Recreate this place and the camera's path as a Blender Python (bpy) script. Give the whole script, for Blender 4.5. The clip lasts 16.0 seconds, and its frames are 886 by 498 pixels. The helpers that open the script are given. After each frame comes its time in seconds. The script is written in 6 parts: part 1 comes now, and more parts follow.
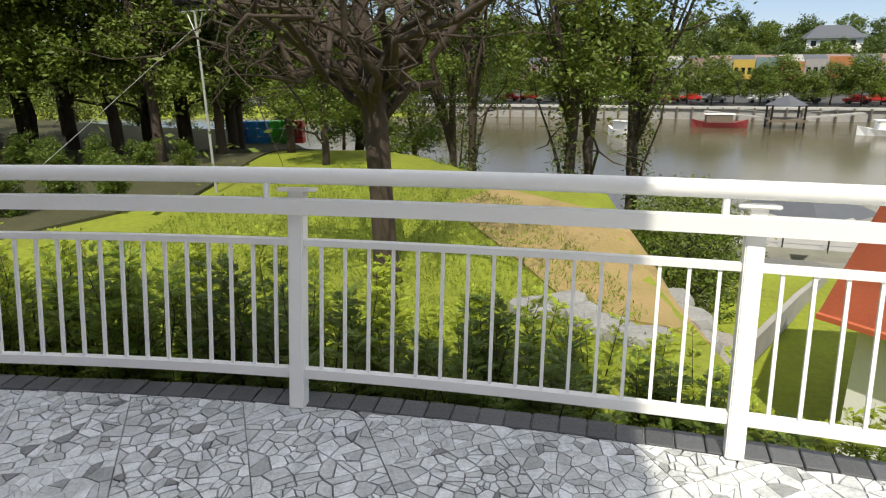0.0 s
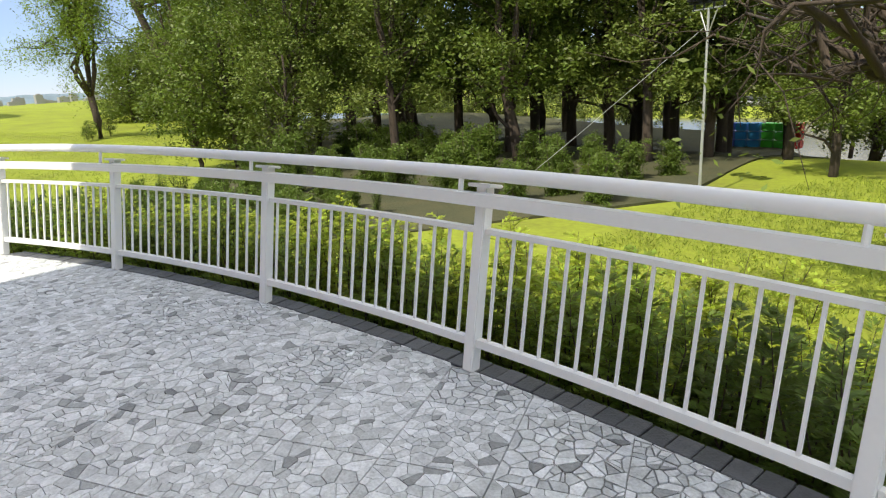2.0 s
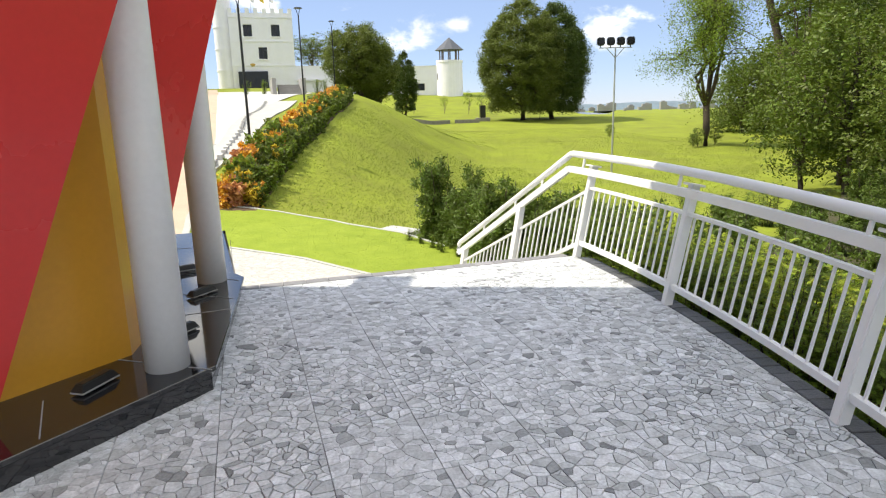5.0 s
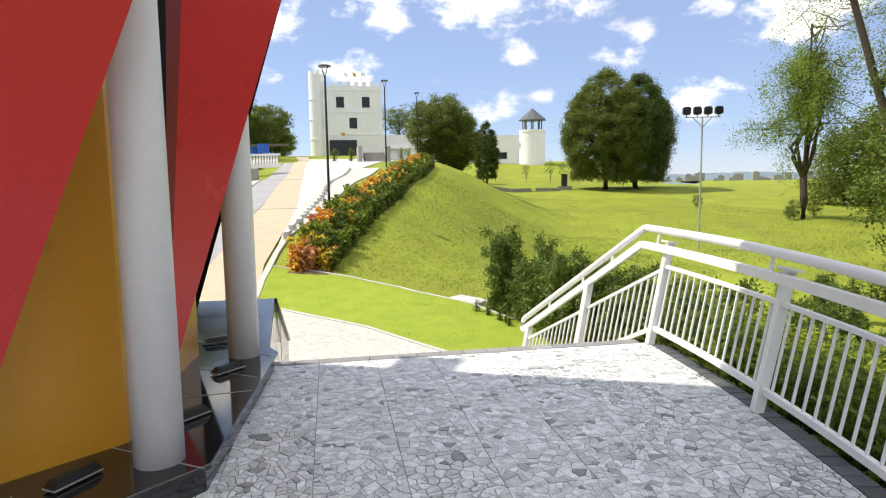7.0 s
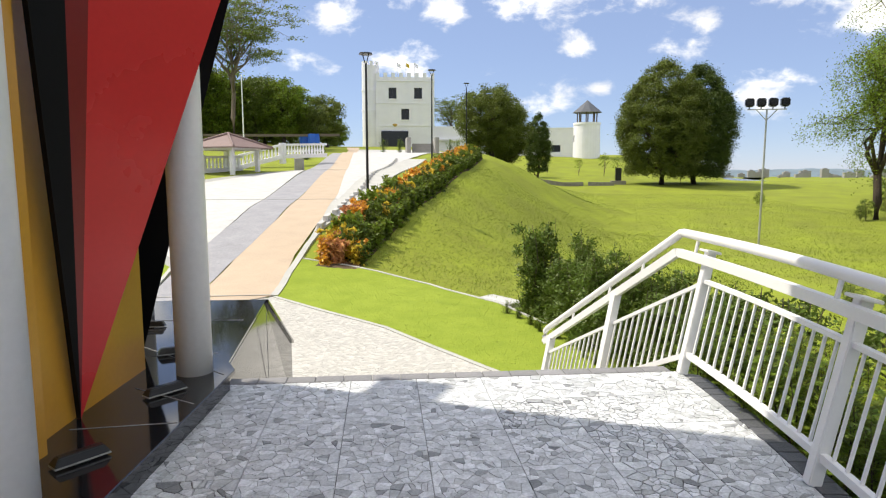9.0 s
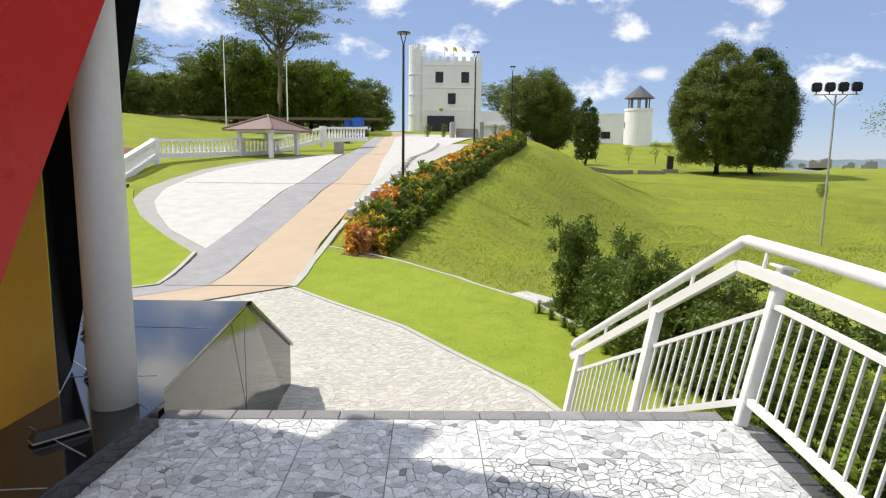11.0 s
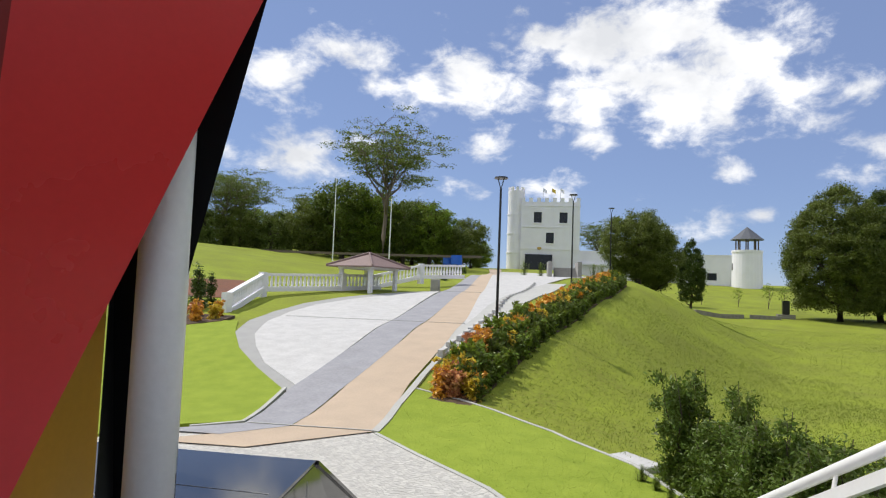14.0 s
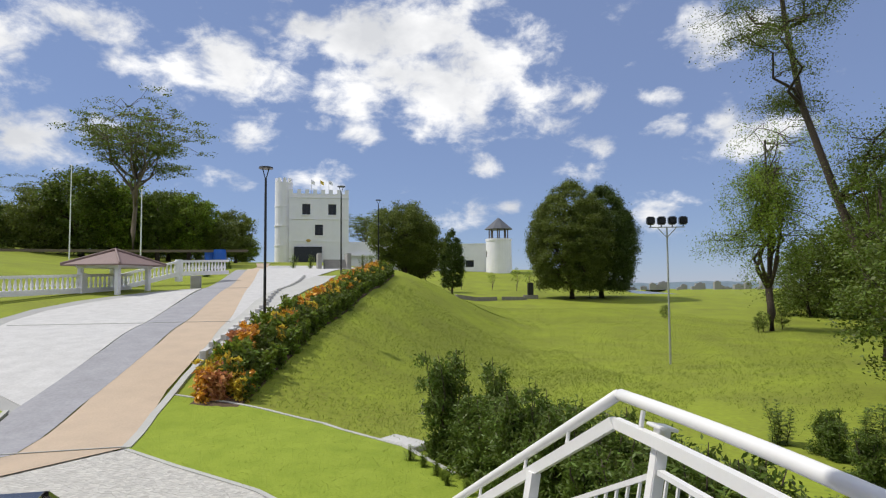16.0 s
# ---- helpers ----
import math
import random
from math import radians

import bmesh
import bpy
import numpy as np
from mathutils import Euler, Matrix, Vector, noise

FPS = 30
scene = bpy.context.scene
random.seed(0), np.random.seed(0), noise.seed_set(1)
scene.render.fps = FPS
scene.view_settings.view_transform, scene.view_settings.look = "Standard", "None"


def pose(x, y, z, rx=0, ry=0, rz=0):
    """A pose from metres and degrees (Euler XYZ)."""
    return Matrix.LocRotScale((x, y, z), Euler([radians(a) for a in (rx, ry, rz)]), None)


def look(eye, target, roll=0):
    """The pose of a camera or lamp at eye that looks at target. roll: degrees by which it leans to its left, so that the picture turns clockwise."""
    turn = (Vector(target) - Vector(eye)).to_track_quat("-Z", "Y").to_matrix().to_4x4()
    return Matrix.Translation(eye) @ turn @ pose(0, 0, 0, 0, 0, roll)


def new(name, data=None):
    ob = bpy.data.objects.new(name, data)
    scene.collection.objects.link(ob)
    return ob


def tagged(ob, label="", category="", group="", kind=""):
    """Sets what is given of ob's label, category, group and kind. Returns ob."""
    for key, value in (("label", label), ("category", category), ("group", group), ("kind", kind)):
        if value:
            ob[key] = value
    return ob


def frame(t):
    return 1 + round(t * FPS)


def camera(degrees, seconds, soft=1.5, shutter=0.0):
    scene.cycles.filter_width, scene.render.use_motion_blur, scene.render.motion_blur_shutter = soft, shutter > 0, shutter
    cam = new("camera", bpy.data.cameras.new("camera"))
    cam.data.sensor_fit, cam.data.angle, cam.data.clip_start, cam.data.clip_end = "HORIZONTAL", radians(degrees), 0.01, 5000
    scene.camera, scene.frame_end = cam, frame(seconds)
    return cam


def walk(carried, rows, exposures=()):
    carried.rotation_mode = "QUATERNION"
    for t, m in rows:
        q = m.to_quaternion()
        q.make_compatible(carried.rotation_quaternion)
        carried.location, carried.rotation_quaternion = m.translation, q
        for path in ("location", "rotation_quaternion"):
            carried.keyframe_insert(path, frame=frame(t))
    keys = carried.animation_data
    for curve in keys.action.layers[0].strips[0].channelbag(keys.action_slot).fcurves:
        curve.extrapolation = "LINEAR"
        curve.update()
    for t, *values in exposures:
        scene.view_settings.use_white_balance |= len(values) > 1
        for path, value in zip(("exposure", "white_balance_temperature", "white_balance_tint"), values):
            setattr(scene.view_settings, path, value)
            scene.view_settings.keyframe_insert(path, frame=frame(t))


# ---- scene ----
cam = camera(70.3, 16.0, soft=1.2)
PATH = [
    (0, (0.242, 0.309, 1.416), (0.117, 2.216, 0.824), -0.8),
    (0.5, (0.125, 0.398, 1.406), (-0.31, 2.266, 0.84), -0.7),
    (1, (0.061, 0.517, 1.413), (-0.673, 2.29, 0.848), 0.0),
    (1.5, (-0.031, 0.586, 1.406), (-1.007, 2.239, 0.844), -0.2),
    (2, (-0.242, 0.639, 1.428), (-1.615, 1.99, 0.888), -3.5),
    (2.5, (-0.42, 0.69, 1.406), (-2.07, 1.696, 0.891), -4.5),
    (3, (-0.545, 0.784, 1.439), (-2.338, 1.501, 0.919), -4.1),
    (3.5, (-0.689, 0.897, 1.434), (-2.575, 1.325, 0.925), -4.1),
    (4, (-0.858, 0.905, 1.462), (-2.782, 1.161, 0.98), -3.7),
    (4.5, (-1.011, 0.959, 1.477), (-2.957, 1.0, 1.018), -3.3),
    (5, (-1.117, 1.044, 1.479), (-3.06, 0.848, 1.045), -1.5),
    (5.2, (-1.141, 1.078, 1.486), (-3.077, 0.811, 1.062), -0.9),
    (7.3, (-1.785, 1.275, 1.477), (-3.721, 0.823, 1.262), -0.8),
    (7.5, (-1.873, 1.344, 1.478), (-3.803, 0.873, 1.244), -0.7),
    (8, (-2.073, 1.458, 1.485), (-3.985, 0.945, 1.201), -0.7),
    (8.5, (-2.34, 1.437, 1.481), (-4.252, 0.913, 1.213), -0.6),
    (9, (-2.565, 1.442, 1.471), (-4.457, 0.84, 1.225), -0.0),
    (9.2, (-2.676, 1.472, 1.467), (-4.55, 0.823, 1.212), 0.5),
    (11.3, (-3.72, 1.437, 1.472), (-5.553, 0.689, 1.189), 0.9),
    (11.5, (-3.785, 1.432, 1.476), (-5.613, 0.665, 1.213), 0.8),
    (12, (-3.933, 1.348, 1.503), (-5.747, 0.525, 1.315), -0.6),
    (12.5, (-4.046, 1.245, 1.529), (-5.841, 0.373, 1.389), -1.3),
    (13, (-4.094, 1.245, 1.567), (-5.849, 0.289, 1.496), -0.1),
    (13.5, (-4.041, 1.361, 1.594), (-5.759, 0.338, 1.624), 1.7),
    (14, (-3.997, 1.378, 1.626), (-5.71, 0.355, 1.755), 2.2),
    (14.5, (-3.99, 1.376, 1.617), (-5.711, 0.379, 1.824), 1.2),
    (15, (-4.009, 1.331, 1.643), (-5.808, 0.476, 1.822), 0.4),
    (15.5, (-4.023, 1.358, 1.631), (-5.928, 0.765, 1.761), 0.2),
    (16, (-4.073, 1.397, 1.614), (-6.039, 1.048, 1.729), -0.4),
]

walk(cam, [(t, look(eye, target, roll)) for t, eye, target, roll in PATH],
     exposures=[(0, 0.80, 7100, 6), (2.0, 1.18, 7100, 6), (3.5, 1.07, 7050, 6), (5.0, 1.13, 7050, 8), (7.5, 1.02, 7100, 9), (9.0, 0.90, 7000, 9), (12.0, 0.64, 6750, 9), (14.0, 0.46, 6500, 10), (15.0, 0.42, 6500, 10), (16.0, 0.29, 6500, 10)])

# ---- daylight: sun from the south side, drifting cumulus ----
SUN_EL, SHADE = 55.0, (0.01, 1.0)
sun = new("sun", bpy.data.lights.new("sun", "SUN"))
sun.data.energy, sun.data.angle, sun.data.color = 2.75, radians(0.55), (1.0, 0.95, 0.87)
_h = math.hypot(*SHADE) * math.tan(radians(SUN_EL))
sun.matrix_world = look((0, 0, 40), (SHADE[0], SHADE[1], 40 - _h))

world = bpy.data.worlds.new("sky")
scene.world = world
world.use_nodes = True
wn, wl = world.node_tree.nodes, world.node_tree.links
wn.clear()


def wnode(kind, **sets):
    nd = wn.new(kind)
    for k, v in sets.items():
        nd.inputs[k].default_value = v
    return nd


sky = wn.new("ShaderNodeTexSky")
sky.sky_type, sky.sun_disc = "NISHITA", False
sky.sun_elevation, sky.sun_rotation = radians(SUN_EL), math.atan2(-SHADE[0], -SHADE[1])
sky.altitude, sky.air_density, sky.dust_density, sky.ozone_density = 1800, 1.0, 0.15, 3.5
coord = wn.new("ShaderNodeTexCoord")
squash = wn.new("ShaderNodeVectorMath")
squash.operation = "MULTIPLY"
squash.inputs[1].default_value = (1, 1, 1.7)
wl.new(coord.outputs["Generated"], squash.inputs[0])


def wmath(op, a, b, clamp=False):
    nd = wn.new("ShaderNodeMath")
    nd.operation, nd.use_clamp = op, clamp
    for i, v in enumerate((a, b)):
        if v is None:
            continue
        if isinstance(v, (int, float)):
            nd.inputs[i].default_value = v
        else:
            wl.new(v, nd.inputs[i])
    return nd.outputs[0]


# cumulus heaps: bearing to the left of -x, elevation, half width (degrees)
HEAPS = [(17.5, 21.6, 6.5), (11.2, 22.2, 7.1), (4.9, 19.8, 5.6), (10.2, 17.9, 7.7), (17.5, 17.9, 5.3), (21.5, 21.9, 4.2), (1.3, 16.5, 4.5), (-2.7, 16.3, 2.1), (28.4, 19.0, 5.6), (24.5, 18.0, 3.6), (33.4, 18.1, 4.2), (36.9, 18.0, 2.1), (17.4, 14.0, 2.3), (26.7, 13.5, 2.1), (20.8, 14.4, 1.3), (11.5, 13.9, 1.8), (-8.5, 15.9, 1.9), (44.1, 19.0, 3.3), (39.4, 21.0, 3.6), (44.1, 11.5, 4.5), (41.5, 12.9, 2.7), (-15.6, 11.7, 4.2), (-18.5, 12.4, 2.7), (-13.7, 20.3, 3.9), (-16.7, 20.3, 3.6), (-3.5, 10.0, 2.4), (-8.3, 6.3, 2.7), (8.7, 6.5, 2.5), (21.5, 9.5, 3.0), (-4.1, 11.7, 2.0), (-10.3, 13.4, 1.5), (5.5, 10.5, 1.7), (29.2, 9.5, 1.8), (4.0, 7.1, 1.1), (26.9, 13.5, 2.7), (46.6, 18.2, 4.2), (51.1, 11.3, 1.8), (40.8, 21.0, 3.6)]
cumulus = random.Random(41)
HEAPS += [(cumulus.uniform(62, 322), 90 - 78 * cumulus.random() ** 0.8, cumulus.uniform(9, 19)) for _ in range(56)]     # larger cumulus behind and overhead, unseen, added to fill the shade with light
density = None
for bearing, elev, wide in HEAPS:
    b, e = radians(bearing), radians(elev)
    place = (-math.cos(b) * math.cos(e), -math.sin(b) * math.cos(e), math.sin(e) * 1.7)
    far = wn.new("ShaderNodeVectorMath")
    far.operation = "DISTANCE"
    far.inputs[1].default_value = place
    wl.new(squash.outputs[0], far.inputs[0])
    peak = min(1.0, 0.25 + 0.11 * wide)      # small heaps are thinner
    near = wmath("MULTIPLY_ADD", far.outputs["Value"], -peak / radians(wide))
    near.node.inputs[2].default_value = peak
    density = near if density is None else wmath("MAXIMUM", density, near)
puff = wnode("ShaderNodeTexNoise", Scale=15.0, Detail=12.0, Roughness=0.60, Distortion=0.2)
wl.new(squash.outputs[0], puff.inputs["Vector"])
wisp = wnode("ShaderNodeTexNoise", Scale=4.0, Detail=8.0, Roughness=0.6)
wl.new(squash.outputs[0], wisp.inputs["Vector"])
lump = wmath("MULTIPLY_ADD", puff.outputs["Fac"], 2.5)
lump.node.inputs[2].default_value = -1.2
heap = wmath("ADD", wmath("MAXIMUM", density, -0.35), lump)
stray = wmath("MULTIPLY_ADD", wisp.outputs["Fac"], 5.0)
stray.node.inputs[2].default_value = -3.45
heap = wmath("MAXIMUM", heap, stray)
cover = wn.new("ShaderNodeMapRange")
cover.interpolation_type = "SMOOTHSTEP"
cover.inputs["From Min"].default_value, cover.inputs["From Max"].default_value = 0.0, 0.75
wl.new(heap, cover.inputs["Value"])
under = wnode("ShaderNodeTexNoise", Scale=6.0, Detail=5.0, Roughness=0.55)
shift = wn.new("ShaderNodeVectorMath")
shift.operation = "ADD"
shift.inputs[1].default_value = (0, 0, 0.07)
wl.new(squash.outputs[0], shift.inputs[0])
wl.new(shift.outputs[0], under.inputs["Vector"])
tone = wn.new("ShaderNodeValToRGB")
tone.color_ramp.elements[0].position, tone.color_ramp.elements[0].color = 0.38, (6.4, 6.4, 6.4, 1)
tone.color_ramp.elements[1].position, tone.color_ramp.elements[1].color = 0.66, (4.2, 4.3, 4.5, 1)
wl.new(under.outputs["Fac"], tone.inputs["Fac"])
blend = wn.new("ShaderNodeMix")
blend.data_type = "RGBA"
wl.new(cover.outputs["Result"], blend.inputs["Factor"])
# thin high haze that evens out the blue
veil = wn.new("ShaderNodeMix")
veil.data_type = "RGBA"
veil.inputs["Factor"].default_value = 0.75
veil.inputs["B"].default_value = (1.22, 1.60, 2.80, 1)
wl.new(sky.outputs["Color"], veil.inputs["A"])
wl.new(veil.outputs["Result"], blend.inputs["A"])
wl.new(tone.outputs["Color"], blend.inputs["B"])
back = wnode("ShaderNodeBackground", Strength=0.135)
wl.new(blend.outputs["Result"], back.inputs["Color"])
wout = wn.new("ShaderNodeOutputWorld")
wl.new(back.outputs[0], wout.inputs["Surface"])


# ---- materials ----
def material(name, color, rough=0.6, vary=0.15, scale=6.0, fine=60.0, bump=0.15, metal=0.0, color2=None, pieces="", spread=0.0, coat=0.0, stretch=(1, 1, 1), spec=0.5, through_light=0.0, slate=0.0):
    """A surface with two scales of variation. pieces: 'object' or 'island' varies it piece by piece by spread."""
    m = bpy.data.materials.new(name)
    m.use_nodes = True
    n, l = m.node_tree.nodes, m.node_tree.links
    b = n["Principled BSDF"]
    geo = n.new("ShaderNodeTexCoord")
    mp = n.new("ShaderNodeMapping")
    mp.inputs["Scale"].default_value = stretch
    l.new(geo.outputs["Object"], mp.inputs["Vector"])
    big, small = n.new("ShaderNodeTexNoise"), n.new("ShaderNodeTexNoise")
    big.inputs["Scale"].default_value, big.inputs["Detail"].default_value = scale, 5
    small.inputs["Scale"].default_value, small.inputs["Detail"].default_value = fine, 4
    for t in (big, small):
        l.new(mp.outputs["Vector"], t.inputs["Vector"])
    ramp = n.new("ShaderNodeValToRGB")
    c2 = color2 or tuple(min(1, c * (1 - 1.6 * vary)) for c in color)
    ramp.color_ramp.elements[0].position, ramp.color_ramp.elements[1].position = 0.32, 0.68
    ramp.color_ramp.elements[0].color, ramp.color_ramp.elements[1].color = (*c2, 1), (*color, 1)
    mixed = n.new("ShaderNodeMath")
    mixed.operation = "MULTIPLY_ADD"
    mixed.inputs[1].default_value = 0.45
    l.new(small.outputs["Fac"], mixed.inputs[0])
    half = n.new("ShaderNodeMath")
    half.operation = "MULTIPLY"
    half.inputs[1].default_value = 0.55
    l.new(big.outputs["Fac"], half.inputs[0])
    l.new(half.outputs[0], mixed.inputs[2])
    l.new(mixed.outputs[0], ramp.inputs["Fac"])
    tint = ramp.outputs["Color"]
    if pieces:
        src = n.new("ShaderNodeObjectInfo").outputs["Random"] if pieces == "object" else n.new("ShaderNodeNewGeometry").outputs["Random Per Island"]
        hsv = n.new("ShaderNodeHueSaturation")
        val = n.new("ShaderNodeMapRange")
        val.inputs["To Min"].default_value, val.inputs["To Max"].default_value = 1 - spread, 1 + spread
        if slate:      # a share of the pieces is dark slate
            share = n.new("ShaderNodeValToRGB")
            for pos, v in ((0.0, 0.0), (slate, 0.12), (slate + 0.03, 0.5), (1.0, 1.0)):
                e = share.color_ramp.elements[0] if pos == 0.0 else share.color_ramp.elements[1] if pos == 1.0 else share.color_ramp.elements.new(pos)
                e.color = (v, v, v, 1)
            l.new(src, share.inputs["Fac"])
            l.new(share.outputs["Color"], val.inputs["Value"])
        else:
            l.new(src, val.inputs["Value"])
        l.new(val.outputs["Result"], hsv.inputs["Value"])
        hue = n.new("ShaderNodeMapRange")
        hue.inputs["To Min"].default_value, hue.inputs["To Max"].default_value = 0.5 - 0.04 * spread, 0.5 + 0.04 * spread
        l.new(src, hue.inputs["Value"])
        l.new(hue.outputs["Result"], hsv.inputs["Hue"])
        l.new(tint, hsv.inputs["Color"])
        tint = hsv.outputs["Color"]
    l.new(tint, b.inputs["Base Color"])
    b.inputs["Metallic"].default_value = metal
    b.inputs["Coat Weight"].default_value = coat
    b.inputs["Specular IOR Level"].default_value = spec
    rr = n.new("ShaderNodeMapRange")
    rr.inputs["To Min"].default_value, rr.inputs["To Max"].default_value = max(0.02, rough - 0.08), min(1, rough + 0.08)
    l.new(big.outputs["Fac"], rr.inputs["Value"])
    l.new(rr.outputs["Result"], b.inputs["Roughness"])
    if bump:
        bp = n.new("ShaderNodeBump")
        bp.inputs["Strength"].default_value, bp.inputs["Distance"].default_value = bump, 0.02
        l.new(small.outputs["Fac"], bp.inputs["Height"])
        l.new(bp.outputs["Normal"], b.inputs["Normal"])
    if through_light:
        tr = n.new("ShaderNodeBsdfTranslucent")
        l.new(tint, tr.inputs["Color"])
        mx = n.new("ShaderNodeMixShader")
        mx.inputs["Fac"].default_value = through_light
        l.new(b.outputs[0], mx.inputs[1])
        l.new(tr.outputs[0], mx.inputs[2])
        l.new(mx.outputs[0], n["Material Output"].inputs["Surface"])
    return m


white_paint = material("white_paint", (0.80, 0.80, 0.79), 0.38, 0.03, 3, 40, 0.04)
white_wall = material("white_wall", (0.88, 0.87, 0.92), 0.75, 0.07, 0.6, 12, 0.15)
pillar_paint = material("pillar_paint", (0.90, 0.90, 0.90), 0.35, 0.05, 2, 30, 0.05)
stone_piece = material("stone_piece", (0.60, 0.62, 0.635), 0.5, 0.3, 16, 70, 0.35, pieces="object", spread=0.58, slate=0.15)
stone_rest = material("stone_rest", (0.60, 0.62, 0.635), 0.5, 0.3, 16, 70, 0.35, pieces="island", spread=0.58, slate=0.15)
stone_pale = material("stone_pale", (0.56, 0.545, 0.50), 0.65, 0.12, 9, 70, 0.25, pieces="island", spread=0.14)
mortar = material("mortar", (0.42, 0.42, 0.42), 0.9, 0.25, 1.1, 60, 0.4, color2=(0.08, 0.082, 0.085))
mortar_pale = material("mortar_pale", (0.50, 0.49, 0.45), 0.9, 0.2, 8, 90, 0.4)
edge_slate = material("edge_slate", (0.10, 0.105, 0.115), 0.6, 0.2, 8, 80, 0.3, pieces="object", spread=0.25)
granite = material("granite", (0.018, 0.018, 0.020), 0.05, 0.3, 40, 160, 0.0, spec=0.9)
granite_face = material("granite_face", (0.035, 0.035, 0.038), 0.10, 0.3, 40, 160, 0.0, spec=0.7)
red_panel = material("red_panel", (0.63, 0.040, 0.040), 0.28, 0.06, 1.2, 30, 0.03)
# the panel red darkened, so the return's shade lies in the colour
red_shaded = material("red_shaded", (0.22, 0.02, 0.02), 0.35, 0.08, 1.2, 30, 0.03)
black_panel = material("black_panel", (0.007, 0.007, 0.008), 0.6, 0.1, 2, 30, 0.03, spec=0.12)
ochre = material("ochre", (0.62, 0.31, 0.035), 0.30, 0.07, 1.3, 30, 0.03)
lamp_black = material("lamp_black", (0.012, 0.012, 0.013), 0.35, 0.2, 8, 60, 0.05)
grass_lawn = material("grass_lawn", (0.255, 0.315, 0.036), 0.9, 0.2, 0.33, 7, 1.0, color2=(0.165, 0.180, 0.034), spec=0.1)
turf_new = material("turf_new", (0.285, 0.355, 0.050), 0.9, 0.2, 2.2, 30, 1.0, color2=(0.200, 0.270, 0.030), spec=0.1)
beige_path = material("beige_path", (0.51, 0.40, 0.29), 0.8, 0.12, 1.5, 26, 0.3)
grey_path = material("grey_path", (0.34, 0.34, 0.36), 0.8, 0.18, 2.0, 14, 0.35)
rim_grey = material("rim_grey", (0.36, 0.36, 0.345), 0.85, 0.12, 2, 40, 0.3)
white_path = material("white_path", (0.56, 0.555, 0.54), 0.8, 0.16, 2.5, 16, 0.35)
kerb_grey = material("kerb_grey", (0.47, 0.47, 0.44), 0.85, 0.12, 2, 40, 0.3)
bark = material("bark", (0.085, 0.062, 0.045), 0.9, 0.3, 5, 40, 0.9, stretch=(3, 3, 0.6))
bark_pale = material("bark_pale", (0.20, 0.16, 0.12), 0.9, 0.3, 5, 40, 0.8, stretch=(3, 3, 0.6))
soil = material("soil", (0.10, 0.06, 0.035), 0.95, 0.25, 3, 40, 0.6)
# woodland earth with the trees' shade mixed into its colour
shaded_earth = material("shaded_earth", (0.075, 0.068, 0.030), 0.95, 0.3, 1.2, 18, 0.8, color2=(0.035, 0.042, 0.016))
red_soil = material("red_soil", (0.20, 0.075, 0.035), 0.95, 0.25, 1, 20, 0.6)


def leafmat(name, color, spread=0.35, glow=0.35):
    return material(name, color, 0.5, 0.2, 0.7, 9, 0.0, pieces="island", spread=spread, spec=0.35, through_light=glow)


leaf_dark = leafmat("leaf_dark", (0.095, 0.140, 0.026))
leaf_mid = leafmat("leaf_mid", (0.145, 0.200, 0.030))
leaf_olive = leafmat("leaf_olive", (0.165, 0.215, 0.040))
leaf_great = leafmat("leaf_great", (0.165, 0.205, 0.038), 0.3)
leaf_frond = leafmat("leaf_frond", (0.235, 0.320, 0.040), 0.5, 0.5)
# lime green with sunlight put into the leaf colour
leaf_sunlit = leafmat("leaf_sunlit", (0.420, 0.500, 0.060), 0.4, 0.5)
leaf_hedge = leafmat("leaf_hedge", (0.135, 0.200, 0.030))
leaf_orange = leafmat("leaf_orange", (0.80, 0.40, 0.05))
leaf_red = leafmat("leaf_red", (0.66, 0.30, 0.13))
leaf_yellow = leafmat("leaf_yellow", (0.72, 0.52, 0.06))
roof_tile = material("roof_tile", (0.24, 0.165, 0.15), 0.7, 0.15, 2, 30, 0.3)
roof_orange = material("roof_orange", (0.50, 0.12, 0.05), 0.7, 0.1, 1, 20, 0.2)
roof_slate = material("roof_slate", (0.10, 0.11, 0.13), 0.7, 0.15, 2, 30, 0.3)
dark_opening = material("dark_opening", (0.012, 0.013, 0.018), 0.25, 0.1, 2, 20, 0.0)
steel = material("steel", (0.52, 0.53, 0.52), 0.45, 0.1, 3, 30, 0.05, metal=0.5)
blue_plastic = material("blue_plastic", (0.02, 0.13, 0.62), 0.4, 0.08, 3, 30, 0.03)
cyan_plastic = material("cyan_plastic", (0.04, 0.33, 0.72), 0.4, 0.08, 3, 30, 0.03)
green_plastic = material("green_plastic", (0.08, 0.55, 0.05), 0.4, 0.08, 3, 30, 0.03)
red_plastic = material("red_plastic", (0.55, 0.03, 0.03), 0.4, 0.08, 3, 30, 0.03)
river = material("river", (0.115, 0.100, 0.058), 0.16, 0.15, 0.05, 1.2, 0.35, spec=0.3)
asphalt = material("asphalt", (0.06, 0.06, 0.06), 0.85, 0.2, 2, 40, 0.3)
concrete = material("concrete", (0.36, 0.35, 0.33), 0.85, 0.15, 2, 40, 0.3)
rock_pale = material("rock_pale", (0.32, 0.32, 0.31), 0.9, 0.25, 3, 25, 0.7)
nosing_stone = material("nosing_stone", (0.27, 0.27, 0.28), 0.75, 0.2, 8, 60, 0.3, pieces="object", spread=0.18)
rock_grey = material("rock_grey", (0.30, 0.28, 0.25), 0.9, 0.25, 3, 25, 0.7)


